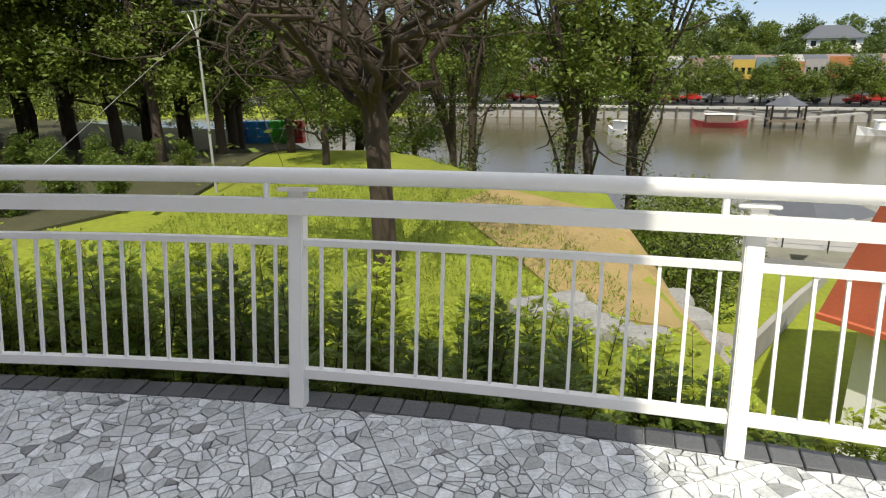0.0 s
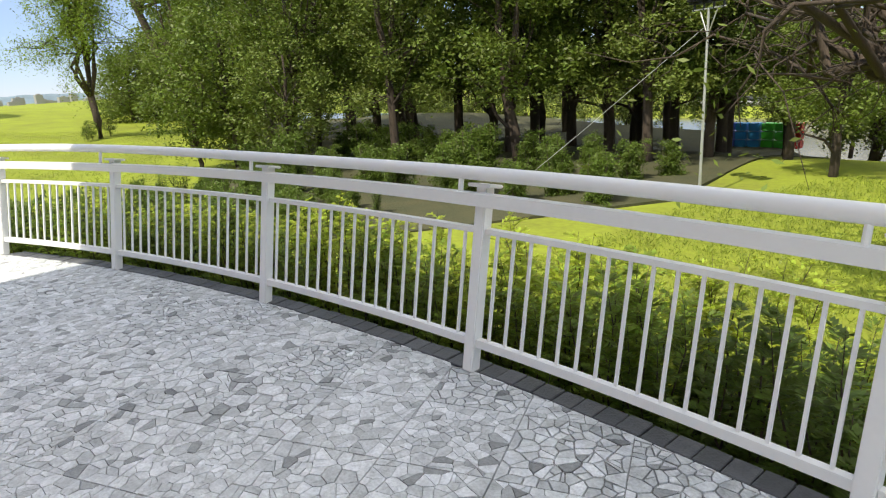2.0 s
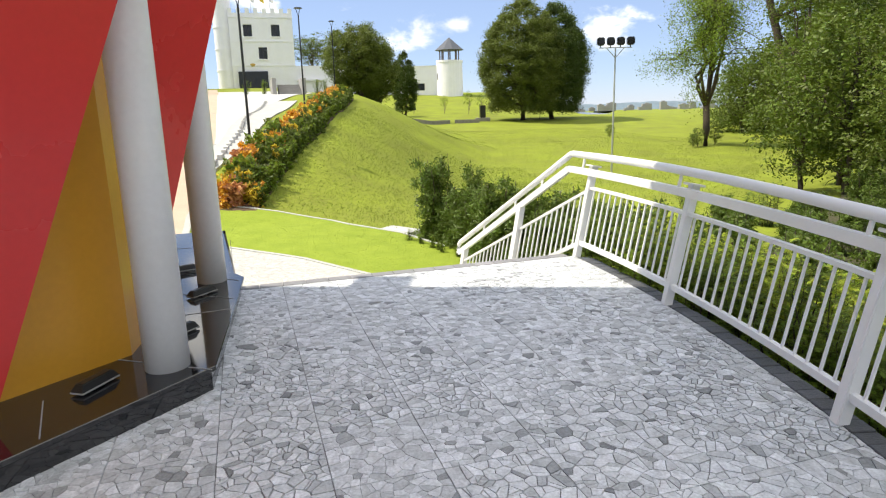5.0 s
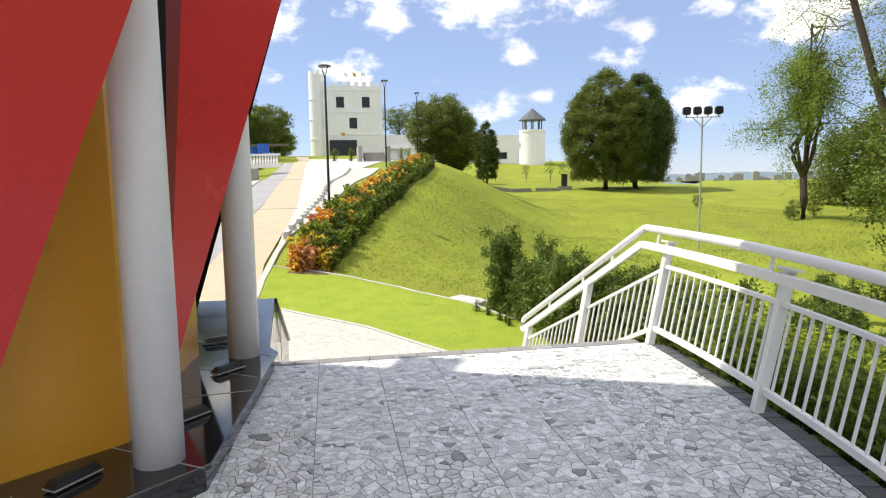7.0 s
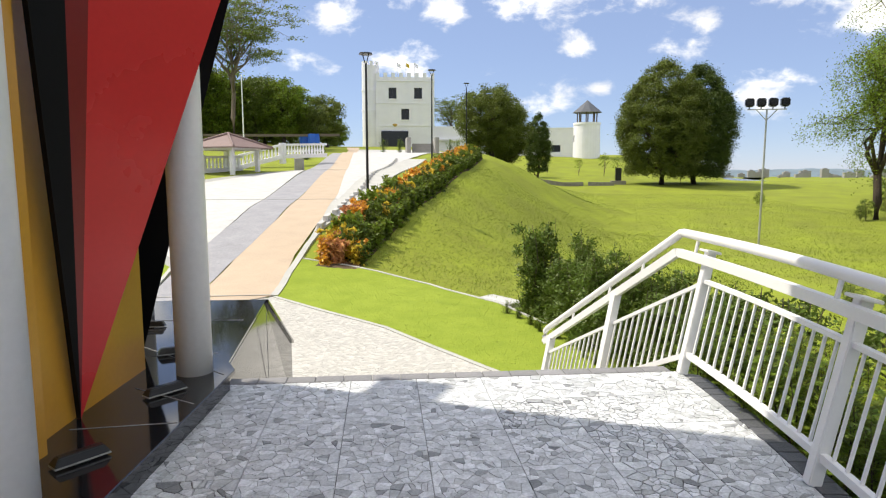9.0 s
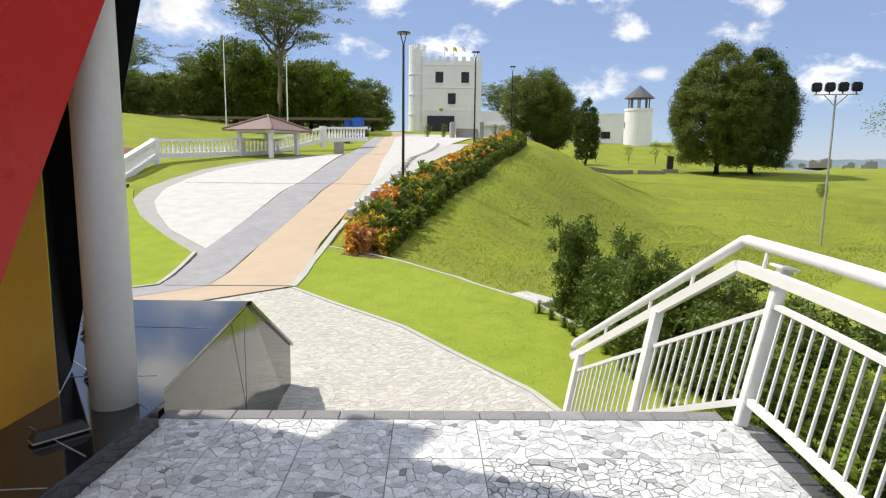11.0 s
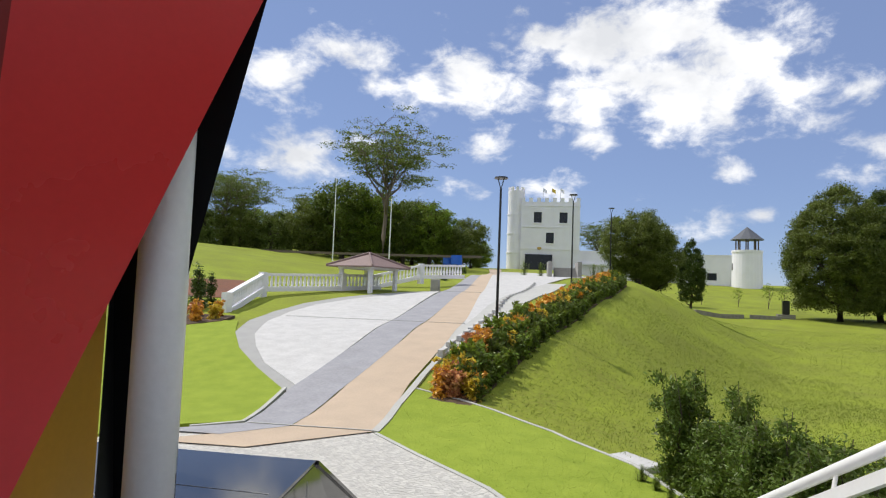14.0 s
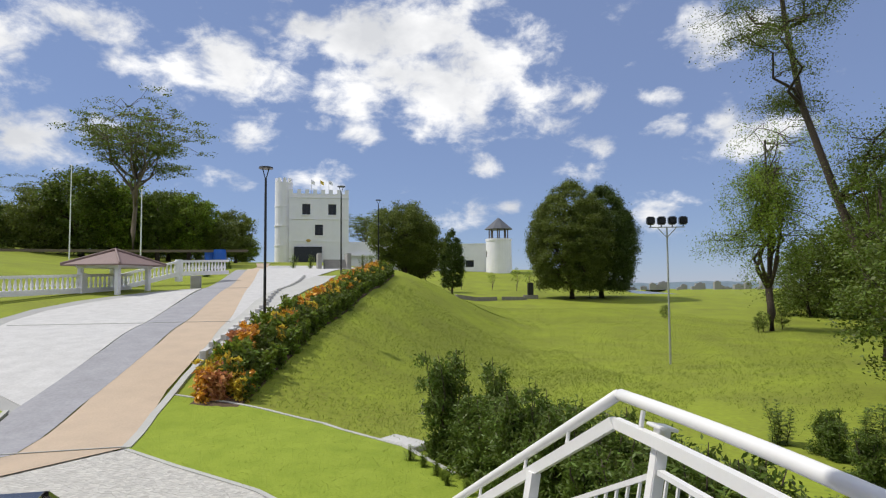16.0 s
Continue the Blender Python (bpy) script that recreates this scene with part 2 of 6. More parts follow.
# ---- mesh helpers ----
def mesh_of(name, verts, faces, mat, smooth_it=False):
    me = bpy.data.meshes.new(name)
    me.from_pydata([tuple(v) for v in verts], [], [tuple(f) for f in faces])
    me.materials.append(mat)
    if smooth_it:
        me.polygons.foreach_set("use_smooth", [True] * len(me.polygons))
    me.update()
    return me


def put(name, me, parent=None, m=None, label="", category="", group="", kind=""):
    ob = new(name, me)
    if parent is not None:
        ob.parent = parent
    if m is not None:
        ob.matrix_basis = m
    return tagged(ob, label, category, group, kind)


def bm_mesh(name, bm, mat, smooth_it=False):
    bmesh.ops.recalc_face_normals(bm, faces=bm.faces)
    me = bpy.data.meshes.new(name)
    bm.to_mesh(me)
    bm.free()
    for one in (mat if isinstance(mat, (list, tuple)) else [mat]):
        me.materials.append(one)
    if smooth_it:
        me.polygons.foreach_set("use_smooth", [True] * len(me.polygons))
    return me


def part(name, bm, mat, parent=None, label="", m=None, smooth_it=False):
    return put(name, bm_mesh(name, bm, mat, smooth_it), parent, m, label)


def box(bm, x0, y0, z0, x1, y1, z1, bevel=0.0, m=None):
    made = bmesh.ops.create_cube(bm, size=1.0)["verts"]
    bmesh.ops.transform(bm, verts=made, matrix=Matrix.LocRotScale(((x0 + x1) / 2, (y0 + y1) / 2, (z0 + z1) / 2), None, (abs(x1 - x0), abs(y1 - y0), abs(z1 - z0))))
    if bevel:
        edges = list({e for v in made for e in v.link_edges})
        out = bmesh.ops.bevel(bm, geom=edges, offset=bevel, segments=2, affect="EDGES")
        made = list({v for f in out["faces"] for v in f.verts} | {v for v in made if v.is_valid})
    if m is not None:
        bmesh.ops.transform(bm, verts=made, matrix=m)
    return bm


def cyl(bm, a, b, r0, r1=None, seg=12):
    a, b = Vector(a), Vector(b)
    m = Matrix.Translation((a + b) / 2) @ (b - a).to_track_quat("Z", "Y").to_matrix().to_4x4()
    bmesh.ops.create_cone(bm, cap_ends=True, segments=seg, radius1=r0, radius2=r0 if r1 is None else r1, depth=(b - a).length, matrix=m)
    return bm


def prism(bm, outline, z0, z1, bevel=0.0):
    """An upright block over an outline of (x, y)."""
    lo = [bm.verts.new((x, y, z0)) for x, y in outline]
    hi = [bm.verts.new((x, y, z1)) for x, y in outline]
    k = len(outline)
    faces = [bm.faces.new(lo[::-1]), bm.faces.new(hi)]
    for i in range(k):
        faces.append(bm.faces.new((lo[i], lo[(i + 1) % k], hi[(i + 1) % k], hi[i])))
    if bevel:
        bmesh.ops.bevel(bm, geom=list({e for f in faces for e in f.edges}), offset=bevel, segments=1, affect="EDGES")
    return bm


def tube(bm, points, r, seg=10):
    """A round bar along points."""
    rings = []
    pts = [Vector(p) for p in points]
    for i, p in enumerate(pts):
        d = (pts[min(i + 1, len(pts) - 1)] - pts[max(i - 1, 0)]).normalized()
        side = d.cross(Vector((0, 0, 1)))
        side = side.normalized() if side.length > 1e-4 else Vector((1, 0, 0))
        up = side.cross(d)
        rr = r[i] if isinstance(r, (list, tuple)) else r
        rings.append([bm.verts.new(p + (side * math.cos(6.28319 * k / seg) + up * math.sin(6.28319 * k / seg)) * rr) for k in range(seg)])
    for a, b in zip(rings, rings[1:]):
        for k in range(seg):
            bm.faces.new((a[k], a[(k + 1) % seg], b[(k + 1) % seg], b[k]))
    bm.faces.new(rings[0][::-1])
    bm.faces.new(rings[-1])
    return bm


def bar(bm, points, wide, high, lean=(0, 0)):
    """A flat bar of rectangular section along points."""
    rings = []
    pts = [Vector(p) for p in points]
    for i, p in enumerate(pts):
        d = (pts[min(i + 1, len(pts) - 1)] - pts[max(i - 1, 0)]).normalized()
        side = d.cross(Vector((0, 0, 1)))
        side = side.normalized() if side.length > 1e-4 else Vector((0.87, 0.49, 0))
        up = side.cross(d)
        rings.append([bm.verts.new(p + side * a * wide / 2 + up * b * high / 2) for a, b in ((-1, -1), (1, -1), (1, 1), (-1, 1))])
    for a, b in zip(rings, rings[1:]):
        for k in range(4):
            bm.faces.new((a[k], a[(k + 1) % 4], b[(k + 1) % 4], b[k]))
    bm.faces.new(rings[0][::-1])
    bm.faces.new(rings[-1])
    return bm


# terrain: heights from the line of the path (s along it, w to its right)
OX, OY, DX, DY = -13.9, -6.0, -0.913, -0.408


def lerp_table(v, table):
    if v <= table[0][0]:
        return table[0][1]
    for (a, za), (b, zb) in zip(table, table[1:]):
        if v <= b:
            k = (v - a) / (b - a)
            return za + (zb - za) * (k * k * (3 - 2 * k) * 0.5 + k * 0.5)
    return table[-1][1]


def smooth(a, b, v):
    k = min(1.0, max(0.0, (v - a) / (b - a)))
    return k * k * (3 - 2 * k)


PATH_Z = [(-4, -1.25), (1, -1.2), (11.4, 0.2), (25, 1.5), (42, 3.0), (125, 6.6), (200, 7.5)]
LAWN_Z = [(-9, -1.3), (0, -1.5), (8, -2.0), (18, -2.7), (30, -2.7), (45, -2.1), (60, -1.3), (75, -0.4), (90, 0.5), (105, 2.0), (140, 5.5), (200, 6.0)]


def ridge(s):
    """how far right of the path the embankment's crest lies"""
    return 1.7 + 0.27 * min(36.0, max(0.0, s - 3.5))


def ground(x, y):
    s = (x - OX) * DX + (y - OY) * DY
    w = (x - OX) * DY - (y - OY) * DX
    zp, zl = lerp_table(s, PATH_Z), lerp_table(s, LAWN_Z)
    z = zp
    if w > 0:
        wide = 4.2 + 0.2 * min(60.0, max(0, s))
        k = min(1.0, max(0.0, (w - ridge(s) - 0.5) / (1.2 + wide)))
        k = 0.5 * k * k * (3 - 2 * k) + 0.5 * (1 - (1 - k) ** 1.8)
        z = zp + (zl - zp) * k
    fall = smooth(2.0, 20.0, y + 0.08 * (x + 90)) * smooth(78, 100, -x)
    z += (min(z, 0.4 - 0.05 * max(0.0, -x - 105)) - z) * fall
    bank = max(0.0, -13 - w)
    z += min(3.1, 0.12 * bank) * smooth(8, 26, s)
    # the river side: a mound behind the terrace, then the drop to the water
    k = smooth(3.0, 9.0, y) * smooth(-26, -12, x)
    z += (-1.75 - z) * k
    z += (-3.2 - z) * smooth(20, 34, y) * smooth(-50, -14, x)
    edge = min(42.0, 17 + 1.6 * max(0.0, 1 - x))
    z += (-10.6 - z) * max(smooth(edge - 1, edge + 13, y), 0.0) * smooth(-230, -140, x)
    z += (-6.5 - z) * smooth(2.6, 5.2, x - 0.05 * (y - 8)) * smooth(3.2, 6.0, y) * (1 - smooth(edge - 1, edge + 13, y))
    z += (-10.6 - z) * smooth(20, 70, y - 0.10 * (-x - 140)) * smooth(125, 190, -x)
    z += (2.2) * smooth(118, 128, y) * smooth(-150, -90, x)
    z += 12.0 * smooth(190, 250, y) * smooth(-150, -60, x)
    return z


def sw_to_xy(s, w):
    return OX + s * DX + w * DY, OY + s * DY - w * DX


def on_ground(x, y, lift=0.0):
    return Vector((x, y, ground(x, y) + lift))


def draped(name, outline, lift, mat, grain=1.0, **tags):
    """A thin sheet laid on the ground over an outline of (x, y)."""
    bm = bmesh.new()
    bm.faces.new([bm.verts.new((x, y, 0)) for x, y in outline])
    bmesh.ops.triangulate(bm, faces=bm.faces[:])
    for _ in range(6):
        long = [e for e in bm.edges if e.calc_length() > grain]
        if not long:
            break
        bmesh.ops.subdivide_edges(bm, edges=long, cuts=1)
        bmesh.ops.triangulate(bm, faces=[f for f in bm.faces if len(f.verts) > 3])
    for v in bm.verts:
        v.co.z = ground(v.co.x, v.co.y) + lift
    edge = [e for e in bm.edges if e.is_boundary]
    skirt = bmesh.ops.extrude_edge_only(bm, edges=edge)["geom"]
    for v in skirt:
        if isinstance(v, bmesh.types.BMVert):
            v.co.z -= lift + 0.12
    return put(name, bm_mesh(name, bm, mat), **tags)


# ---- the ground: one sheet to the horizon ----
def steps(*legs):
    out = []
    for a, b, d in legs:
        k = max(1, round((b - a) / d))
        out += [a + (b - a) * i / k for i in range(k)]
    return out + [legs[-1][1]]


GXS = steps((-3000, -600, 600), (-600, -200, 50), (-200, -70, 5), (-70, -28, 1.2), (-28, 9, 0.7), (9, 40, 2.5), (40, 240, 25), (240, 3000, 690))
GYS = steps((-3000, -300, 675), (-300, -60, 20), (-60, -24, 2), (-24, 24, 0.7), (24, 60, 1.5), (60, 150, 4), (150, 400, 50), (400, 3000, 650))
nx, ny = len(GXS), len(GYS)
verts = [(x, y, ground(x, y) + 0.05 * noise.noise((x * 0.35, y * 0.35, 0))) for y in GYS for x in GXS]
faces = [(j * nx + i, j * nx + i + 1, (j + 1) * nx + i + 1, (j + 1) * nx + i) for j in range(ny - 1) for i in range(nx - 1)]
put("ground", mesh_of("ground", verts, faces, grass_lawn, True), label="mown olive-green lawn rolling down to the river", category="lawn", kind="structure")
put("water", mesh_of("water", [(-3000, 18, -9.8), (400, 18, -9.8), (400, 124.5, -9.8), (-3000, 160, -9.8)], [(0, 1, 2, 3)], river), label="wide brown river with soft ripples", category="river", kind="structure")

# ---- terrace: slab, stairs, plaza ----
CX, CY, RAD = -2.139, -12.056, 14.762


def arc(a, r, z=0.0):
    """A point of the railing's circle at a degrees."""
    return Vector((CX + r * math.sin(radians(a)), CY + r * math.cos(radians(a)), z))


E0, E1 = Vector((-6.16, -1.22)), Vector((-7.42, 1.74))     # the head of the stairs
EDIR = (E1 - E0).normalized()
EOUT = Vector((-EDIR.y, EDIR.x))
if EOUT.x > 0:
    EOUT = -EOUT
slab = [tuple(E0 - EDIR * 3.0), tuple(E1)] + [tuple(arc(a, RAD + 0.125).xy) for a in steps((-20.6, 34, 1.5))] + [(8.0, -8.0), (-4.0, -8.0)]
bm = prism(bmesh.new(), slab, -1.6, -0.012)
put("floor", bm_mesh("floor", bm, mortar), label="raised terrace slab with dark mortar joints", category="floor", kind="structure")
stairs = put("stairs", None, label="stone stair going down from the terrace", category="stairs", kind="structure")
for i in range(7):
    a, b = E0 - EDIR * 0.2 + EOUT * 0.36 * i, E1 - EDIR * 0.05 + EOUT * 0.36 * i
    c, d = b + EOUT * 0.36, a + EOUT * 0.36
    bm = prism(bmesh.new(), [tuple(p) for p in (a, b, c, d)], -1.7, -0.178 * (i + 1), 0.006)
    part("step", bm, concrete, stairs)
nose_a, nose_len = E0 - EDIR * 0.05, (E1 - E0).length + 0.05
bm = prism(bmesh.new(), [tuple(p) for p in (-EOUT * 0.02, EDIR * 0.196 - EOUT * 0.02, EDIR * 0.196 + EOUT * 0.10, EOUT * 0.10)], -0.05, 0.004, 0.004)
nose_mesh = bm_mesh("nosing_stone", bm, nosing_stone)
for i in range(int(nose_len / 0.2)):
    q = nose_a + EDIR * 0.2 * i
    put("nosing_stone", nose_mesh, stairs, Matrix.Translation((q.x, q.y, 0)))

# near lawn and plaza at the foot of the stairs
plaza_line = [(-9.2, 1.0), (-9.93, 0.39), (-10.6, -0.21), (-11.2, -1.06), (-12.35, -2.7), (-13.2, -4.5), (-13.93, -5.9)]
plaza = plaza_line + [(-13.32, -7.3), (-12.1, -8.8), (-10.5, -9.6), (-7.5, -9.4), (-6.5, -7.0), (-6.9, -2.0), (-6.6, 0.6)]
draped("plaza_paving", plaza, 0.03, mortar_pale, 0.8, label="pale broken-stone paving of the lower plaza", category="pavement", kind="structure")
turf = plaza_line[::-1] + [(-9.0, 2.2), (-12.6, 1.6), (-14.01, -0.2), (-15.49, -1.38), (-16.63, -3.38), (-17.22, -5.86), (-17.4, -7.45), (-15.9, -6.9)]
draped("turf", turf, 0.05, turf_new, 0.6, label="fresh light-green turf beside the plaza", category="lawn", kind="structure")
draped("turf", [(-12.2, -9.2), (-13.0, -8.5), (-15.5, -9.95), (-16.5, -11.95), (-17.6, -13.9), (-18.9, -15.6), (-20.5, -17.3), (-18.5, -19.5), (-11.5, -16), (-9.5, -10)], 0.05, turf_new, 0.8, label="fresh light-green turf inside the bend of the path", category="lawn", kind="structure")


def band(name, rows, lift, mat, **tags):
    """A band along the path: rows of (s, w left, w right)."""
    verts, faces = [], []
    fine = []
    for (s0, l0, r0), (s1, l1, r1) in zip(rows, rows[1:]):
        k = max(1, int((s1 - s0) / 1.0))
        fine += [(s0 + (s1 - s0) * i / k, l0 + (l1 - l0) * i / k, r0 + (r1 - r0) * i / k) for i in range(k)]
    fine.append(rows[-1])
    n = 4
    for s, a, b in fine:
        for i in range(n + 1):
            x, y = sw_to_xy(s, a + (b - a) * i / n)
            verts.append((x, y, ground(x, y) + lift))
    for j in range(len(fine) - 1):
        for i in range(n):
            faces.append((j * (n + 1) + i, j * (n + 1) + i + 1, (j + 1) * (n + 1) + i + 1, (j + 1) * (n + 1) + i))
    return put(name, mesh_of(name, verts, faces, mat, True), **tags)


band("beige_path", [(-1.6, -3.6, -1.8), (0.05, -1.6, 0.05), (4, -1.45, 0.05), (8.6, -0.95, 0.5), (14.5, -0.75, 0.7), (39, -0.25, 0.7), (66, -0.6, 0.6), (90, -1.8, 0.3)], 0.06, beige_path, label="straight beige walkway climbing to the fort", category="path", kind="structure")
band("grey_band", [(-0.9, -3.9, -2.6), (0.05, -2.55, -1.62), (3.1, -2.75, -1.52), (8.1, -2.3, -1.0), (16, -2.05, -0.72), (24.4, -1.6, -0.42), (40, -1.0, -0.26)], 0.064, grey_path, label="blue-grey band along the walkway", category="path", kind="structure")
oval_in = [(3.35, -2.68), (5.2, -4.3), (6.9, -5.3), (8.4, -6.0), (10.8, -6.55), (14, -6.9), (16.6, -6.6), (19, -5.5), (21.4, -3.9), (24.2, -1.75), (16, -2.1), (8.1, -2.35)]
oval_out = [(2.9, -2.75), (4.7, -4.6), (6.4, -5.8), (8.2, -6.7), (10.9, -7.3), (14, -7.6), (16.9, -7.3), (19.4, -6.3), (21.8, -4.6), (25.2, -1.75), (16, -2.15), (8.1, -2.4)]
draped("plaza_rim", [sw_to_xy(*p) for p in oval_out], 0.036, rim_grey, 1.0, label="grey rim round the upper plaza", category="kerb", kind="structure")
draped("upper_plaza", [sw_to_xy(*p) for p in oval_in], 0.052, white_path, 1.0, label="white half-oval plaza beside the walkway", category="pavement", kind="structure")
band("step_bed", [(5.6, 0.30, 0.36), (7.2, 0.38, 0.58), (9.4, 0.50, 1.22), (18.5, 0.68, 2.75), (34, 0.70, 6.1)], 0.052, kerb_grey, label="grey paving under the side steps", category="pavement", kind="structure")
band("upper_pavement", [(12.0, 0.69, 0.72), (18.5, 0.69, 1.35), (29, 0.69, 3.2), (36, 0.69, 5.6), (42, 0.69, 7.5), (58, 0.58, 10.5), (74, 0.48, 10)], 0.058, white_path, label="pale forecourt below the fort", category="pavement", kind="structure")


def kerb(name, line, wide, high, mat, lift=0.0):
    bm = bmesh.new()
    pts = []
    for (x0, y0), (x1, y1) in zip(line, line[1:]):
        k = max(1, int(math.hypot(x1 - x0, y1 - y0) / 0.5))
        pts += [(x0 + (x1 - x0) * i / k, y0 + (y1 - y0) * i / k) for i in range(k)]
    pts.append(line[-1])
    bar(bm, [on_ground(x, y, lift) for x, y in pts], wide, high)
    return put(name, bm_mesh(name, bm, mat), label="narrow concrete kerb", category="kerb", kind="structure")


kerb("kerb", plaza_line, 0.08, 0.10, kerb_grey, 0.006)
kerb("kerb", [(-14.01, -0.2), (-15.49, -1.38), (-16.63, -3.38), (-17.22, -5.86), (-17.4, -7.4)], 0.09, 0.09, kerb_grey, 0.016)
kerb("kerb", [sw_to_xy(*p) for p in ((0.05, 0.08), (2.3, 0.1), (5, 0.3), (7, 0.55), (9.4, 1.25), (18.5, 2.8), (34, 6.2))], 0.16, 0.10, kerb_grey, 0.022)
kerb("kerb", [(-12.1, -8.95), (-13.0, -8.5), (-15.55, -9.9)], 0.09, 0.09, kerb_grey, 0.024)


# ---- railing round the terrace: it leans outward ----
LEAN = 0.19
ANGLES = [-20.67, -14.28, -7.12, -0.23, 6.26, 12.9, 19.5, 26.1]


RAIL_IN = 0.055     # the top rails run along the inner face of the posts


def rail_at(a, z, inward=0.0):
    return arc(a, RAD + LEAN * z - inward, z)


railing = put("railing", None, label="curved white-painted steel railing leaning outward on the terrace edge", category="railing")
bm = bmesh.new()
box(bm, -0.032, -0.032, 0.0, 0.032, 0.032, 0.895, 0.005)
post_mesh = bm_mesh("post", bm, white_paint)
bm = bmesh.new()
box(bm, -0.068, -0.055, 0.889, 0.068, 0.05, 0.906, 0.004)
cap_mesh = bm_mesh("cap", bm, white_paint)
bm = bmesh.new()
cyl(bm, (0, -RAIL_IN, 0.86), (0, -RAIL_IN, 0.95), 0.013, seg=8)
stub_mesh = bm_mesh("stub", bm, white_paint)
bm = bmesh.new()
box(bm, -0.0065, -0.0065, 0.14, 0.0065, 0.0065, 0.675)
baluster_mesh = bm_mesh("baluster", bm, white_paint)


def stand(a, r=RAD):
    p = arc(a, r)
    turn = Matrix.Rotation(radians(-a), 4, "Z")
    lean = Matrix.Rotation(-math.atan(LEAN), 4, "X") @ Matrix.Scale(math.sqrt(1 + LEAN * LEAN), 4, (0, 0, 1))
    return Matrix.Translation(p) @ turn @ lean


for a in ANGLES:
    put("post", post_mesh, railing, stand(a))
    put("post_cap", cap_mesh, railing, stand(a))
    put("rail_bracket", stub_mesh, railing, stand(a - 0.42))
for a, b in zip(ANGLES, ANGLES[1:]):
    k = 17 if b - a > 6.45 else 16
    for i in range(1, k):
        put("baluster", baluster_mesh, railing, stand(a + (b - a) * i / k))
    for nm, z, w, h in (("bottom_rail", 0.146, 0.034, 0.042), ("middle_rail", 0.687, 0.034, 0.026)):
        part(nm, bar(bmesh.new(), [rail_at(t, z) for t in steps((a + 0.13, b - 0.13, 0.8))], w, h), white_paint, railing)
part("flat_rail", bar(bmesh.new(), [rail_at(t, 0.843, RAIL_IN) for t in steps((-22.1, 27, 0.8))], 0.045, 0.060), white_paint, railing)
part("handrail", tube(bmesh.new(), [rail_at(t, 0.962 + 0.035 * smooth(-4, -18, t), RAIL_IN) for t in steps((-22.1, 27, 0.8))], 0.033, 14), white_paint, railing, smooth_it=True)

# the flight's own railing, sloping down to the plaza
stair_rail = put("stair_railing", None, label="white steel railing sloping down beside the stair", category="railing")


def down(k, z):
    """A point k of the way down the flight, z above the slope."""
    base = Vector((-7.73, 1.71, 0)).lerp(Vector((-9.78, 0.40, -1.355)), k)
    return base + Vector((-0.538 * LEAN * (z - 0.86), 0.843 * LEAN * (z - 0.86), z))


def low_line(k, z):
    """The lower rails run straight from the corner post to the last post."""
    return rail_at(-20.75, z).lerp(down(0.92, z), k)


for nm, z, w, h in (("bottom_rail", 0.13, 0.03, 0.04), ("middle_rail", 0.66, 0.03, 0.028), ("flat_rail", 0.846, 0.045, 0.066)):
    part(nm, bar(bmesh.new(), [down(0.0, z), down(0.5, z), down(1.0, z)] if nm == "flat_rail" else [low_line(0.0, z), low_line(0.5, z), low_line(1.0, z)], w, h), white_paint, stair_rail)
top = [down(k / 8, 0.995) for k in range(9)]
low = [down(1.0, 0.86)]
turn_d = (top[-1] - top[0]).normalized()
bend = [top[-1] + turn_d * 0.05 + Vector((0, 0, -0.02)), top[-1] + turn_d * 0.075 + Vector((0, 0, -0.07)), top[-1] + turn_d * 0.05 + Vector((0, 0, -0.12)), low[0] + turn_d * 0.02]
part("handrail", tube(bmesh.new(), top + bend, 0.033, 12), white_paint, stair_rail, smooth_it=True)
for k in (0.36, 0.92):
    bm = bmesh.new()
    bar(bm, [down(k, -0.10), down(k, 0.4), down(k, 0.83)], 0.07, 0.07)
    part("post", bm, white_paint, stair_rail)
for i in range(1, 27):
    k = i / 27
    if abs(low_line(k, 0).x - down(0.36, 0).x) < 0.05:
        continue
    bm = bmesh.new()
    bar(bm, [low_line(k, 0.13), low_line(k, 0.65)], 0.014, 0.014)
    part("baluster", bm, white_paint, stair_rail)
for k in (0.2, 0.42, 0.72):
    part("rail_bracket", cyl(bmesh.new(), down(k, 0.86), down(k, 0.97), 0.012, seg=8), white_paint, stair_rail)

# dark stones along the terrace edge
edge_row = put("edge_stones", None, label="row of dark slate edging stones under the railing", category="edging", kind="structure")
width = 0.42
bm = prism(bmesh.new(), [tuple((arc(t, r) - arc(0, 0)).xy + Vector((CX, CY)) - Vector((CX, CY))) for t, r in ((-width / 2 + 0.012, RAD), (width / 2 - 0.012, RAD), (width / 2 - 0.012, RAD + 0.12), (-width / 2 + 0.012, RAD + 0.12))], -0.06, 0.004, 0.004)
edge_mesh = bm_mesh("edge_stone", bm, edge_slate)
a = -20.0
while a < 28:
    put("edge_stone", edge_mesh, edge_row, Matrix.Translation((CX, CY, random.uniform(-0.004, 0.004))) @ Matrix.Rotation(radians(-a), 4, "Z"))
    a += width

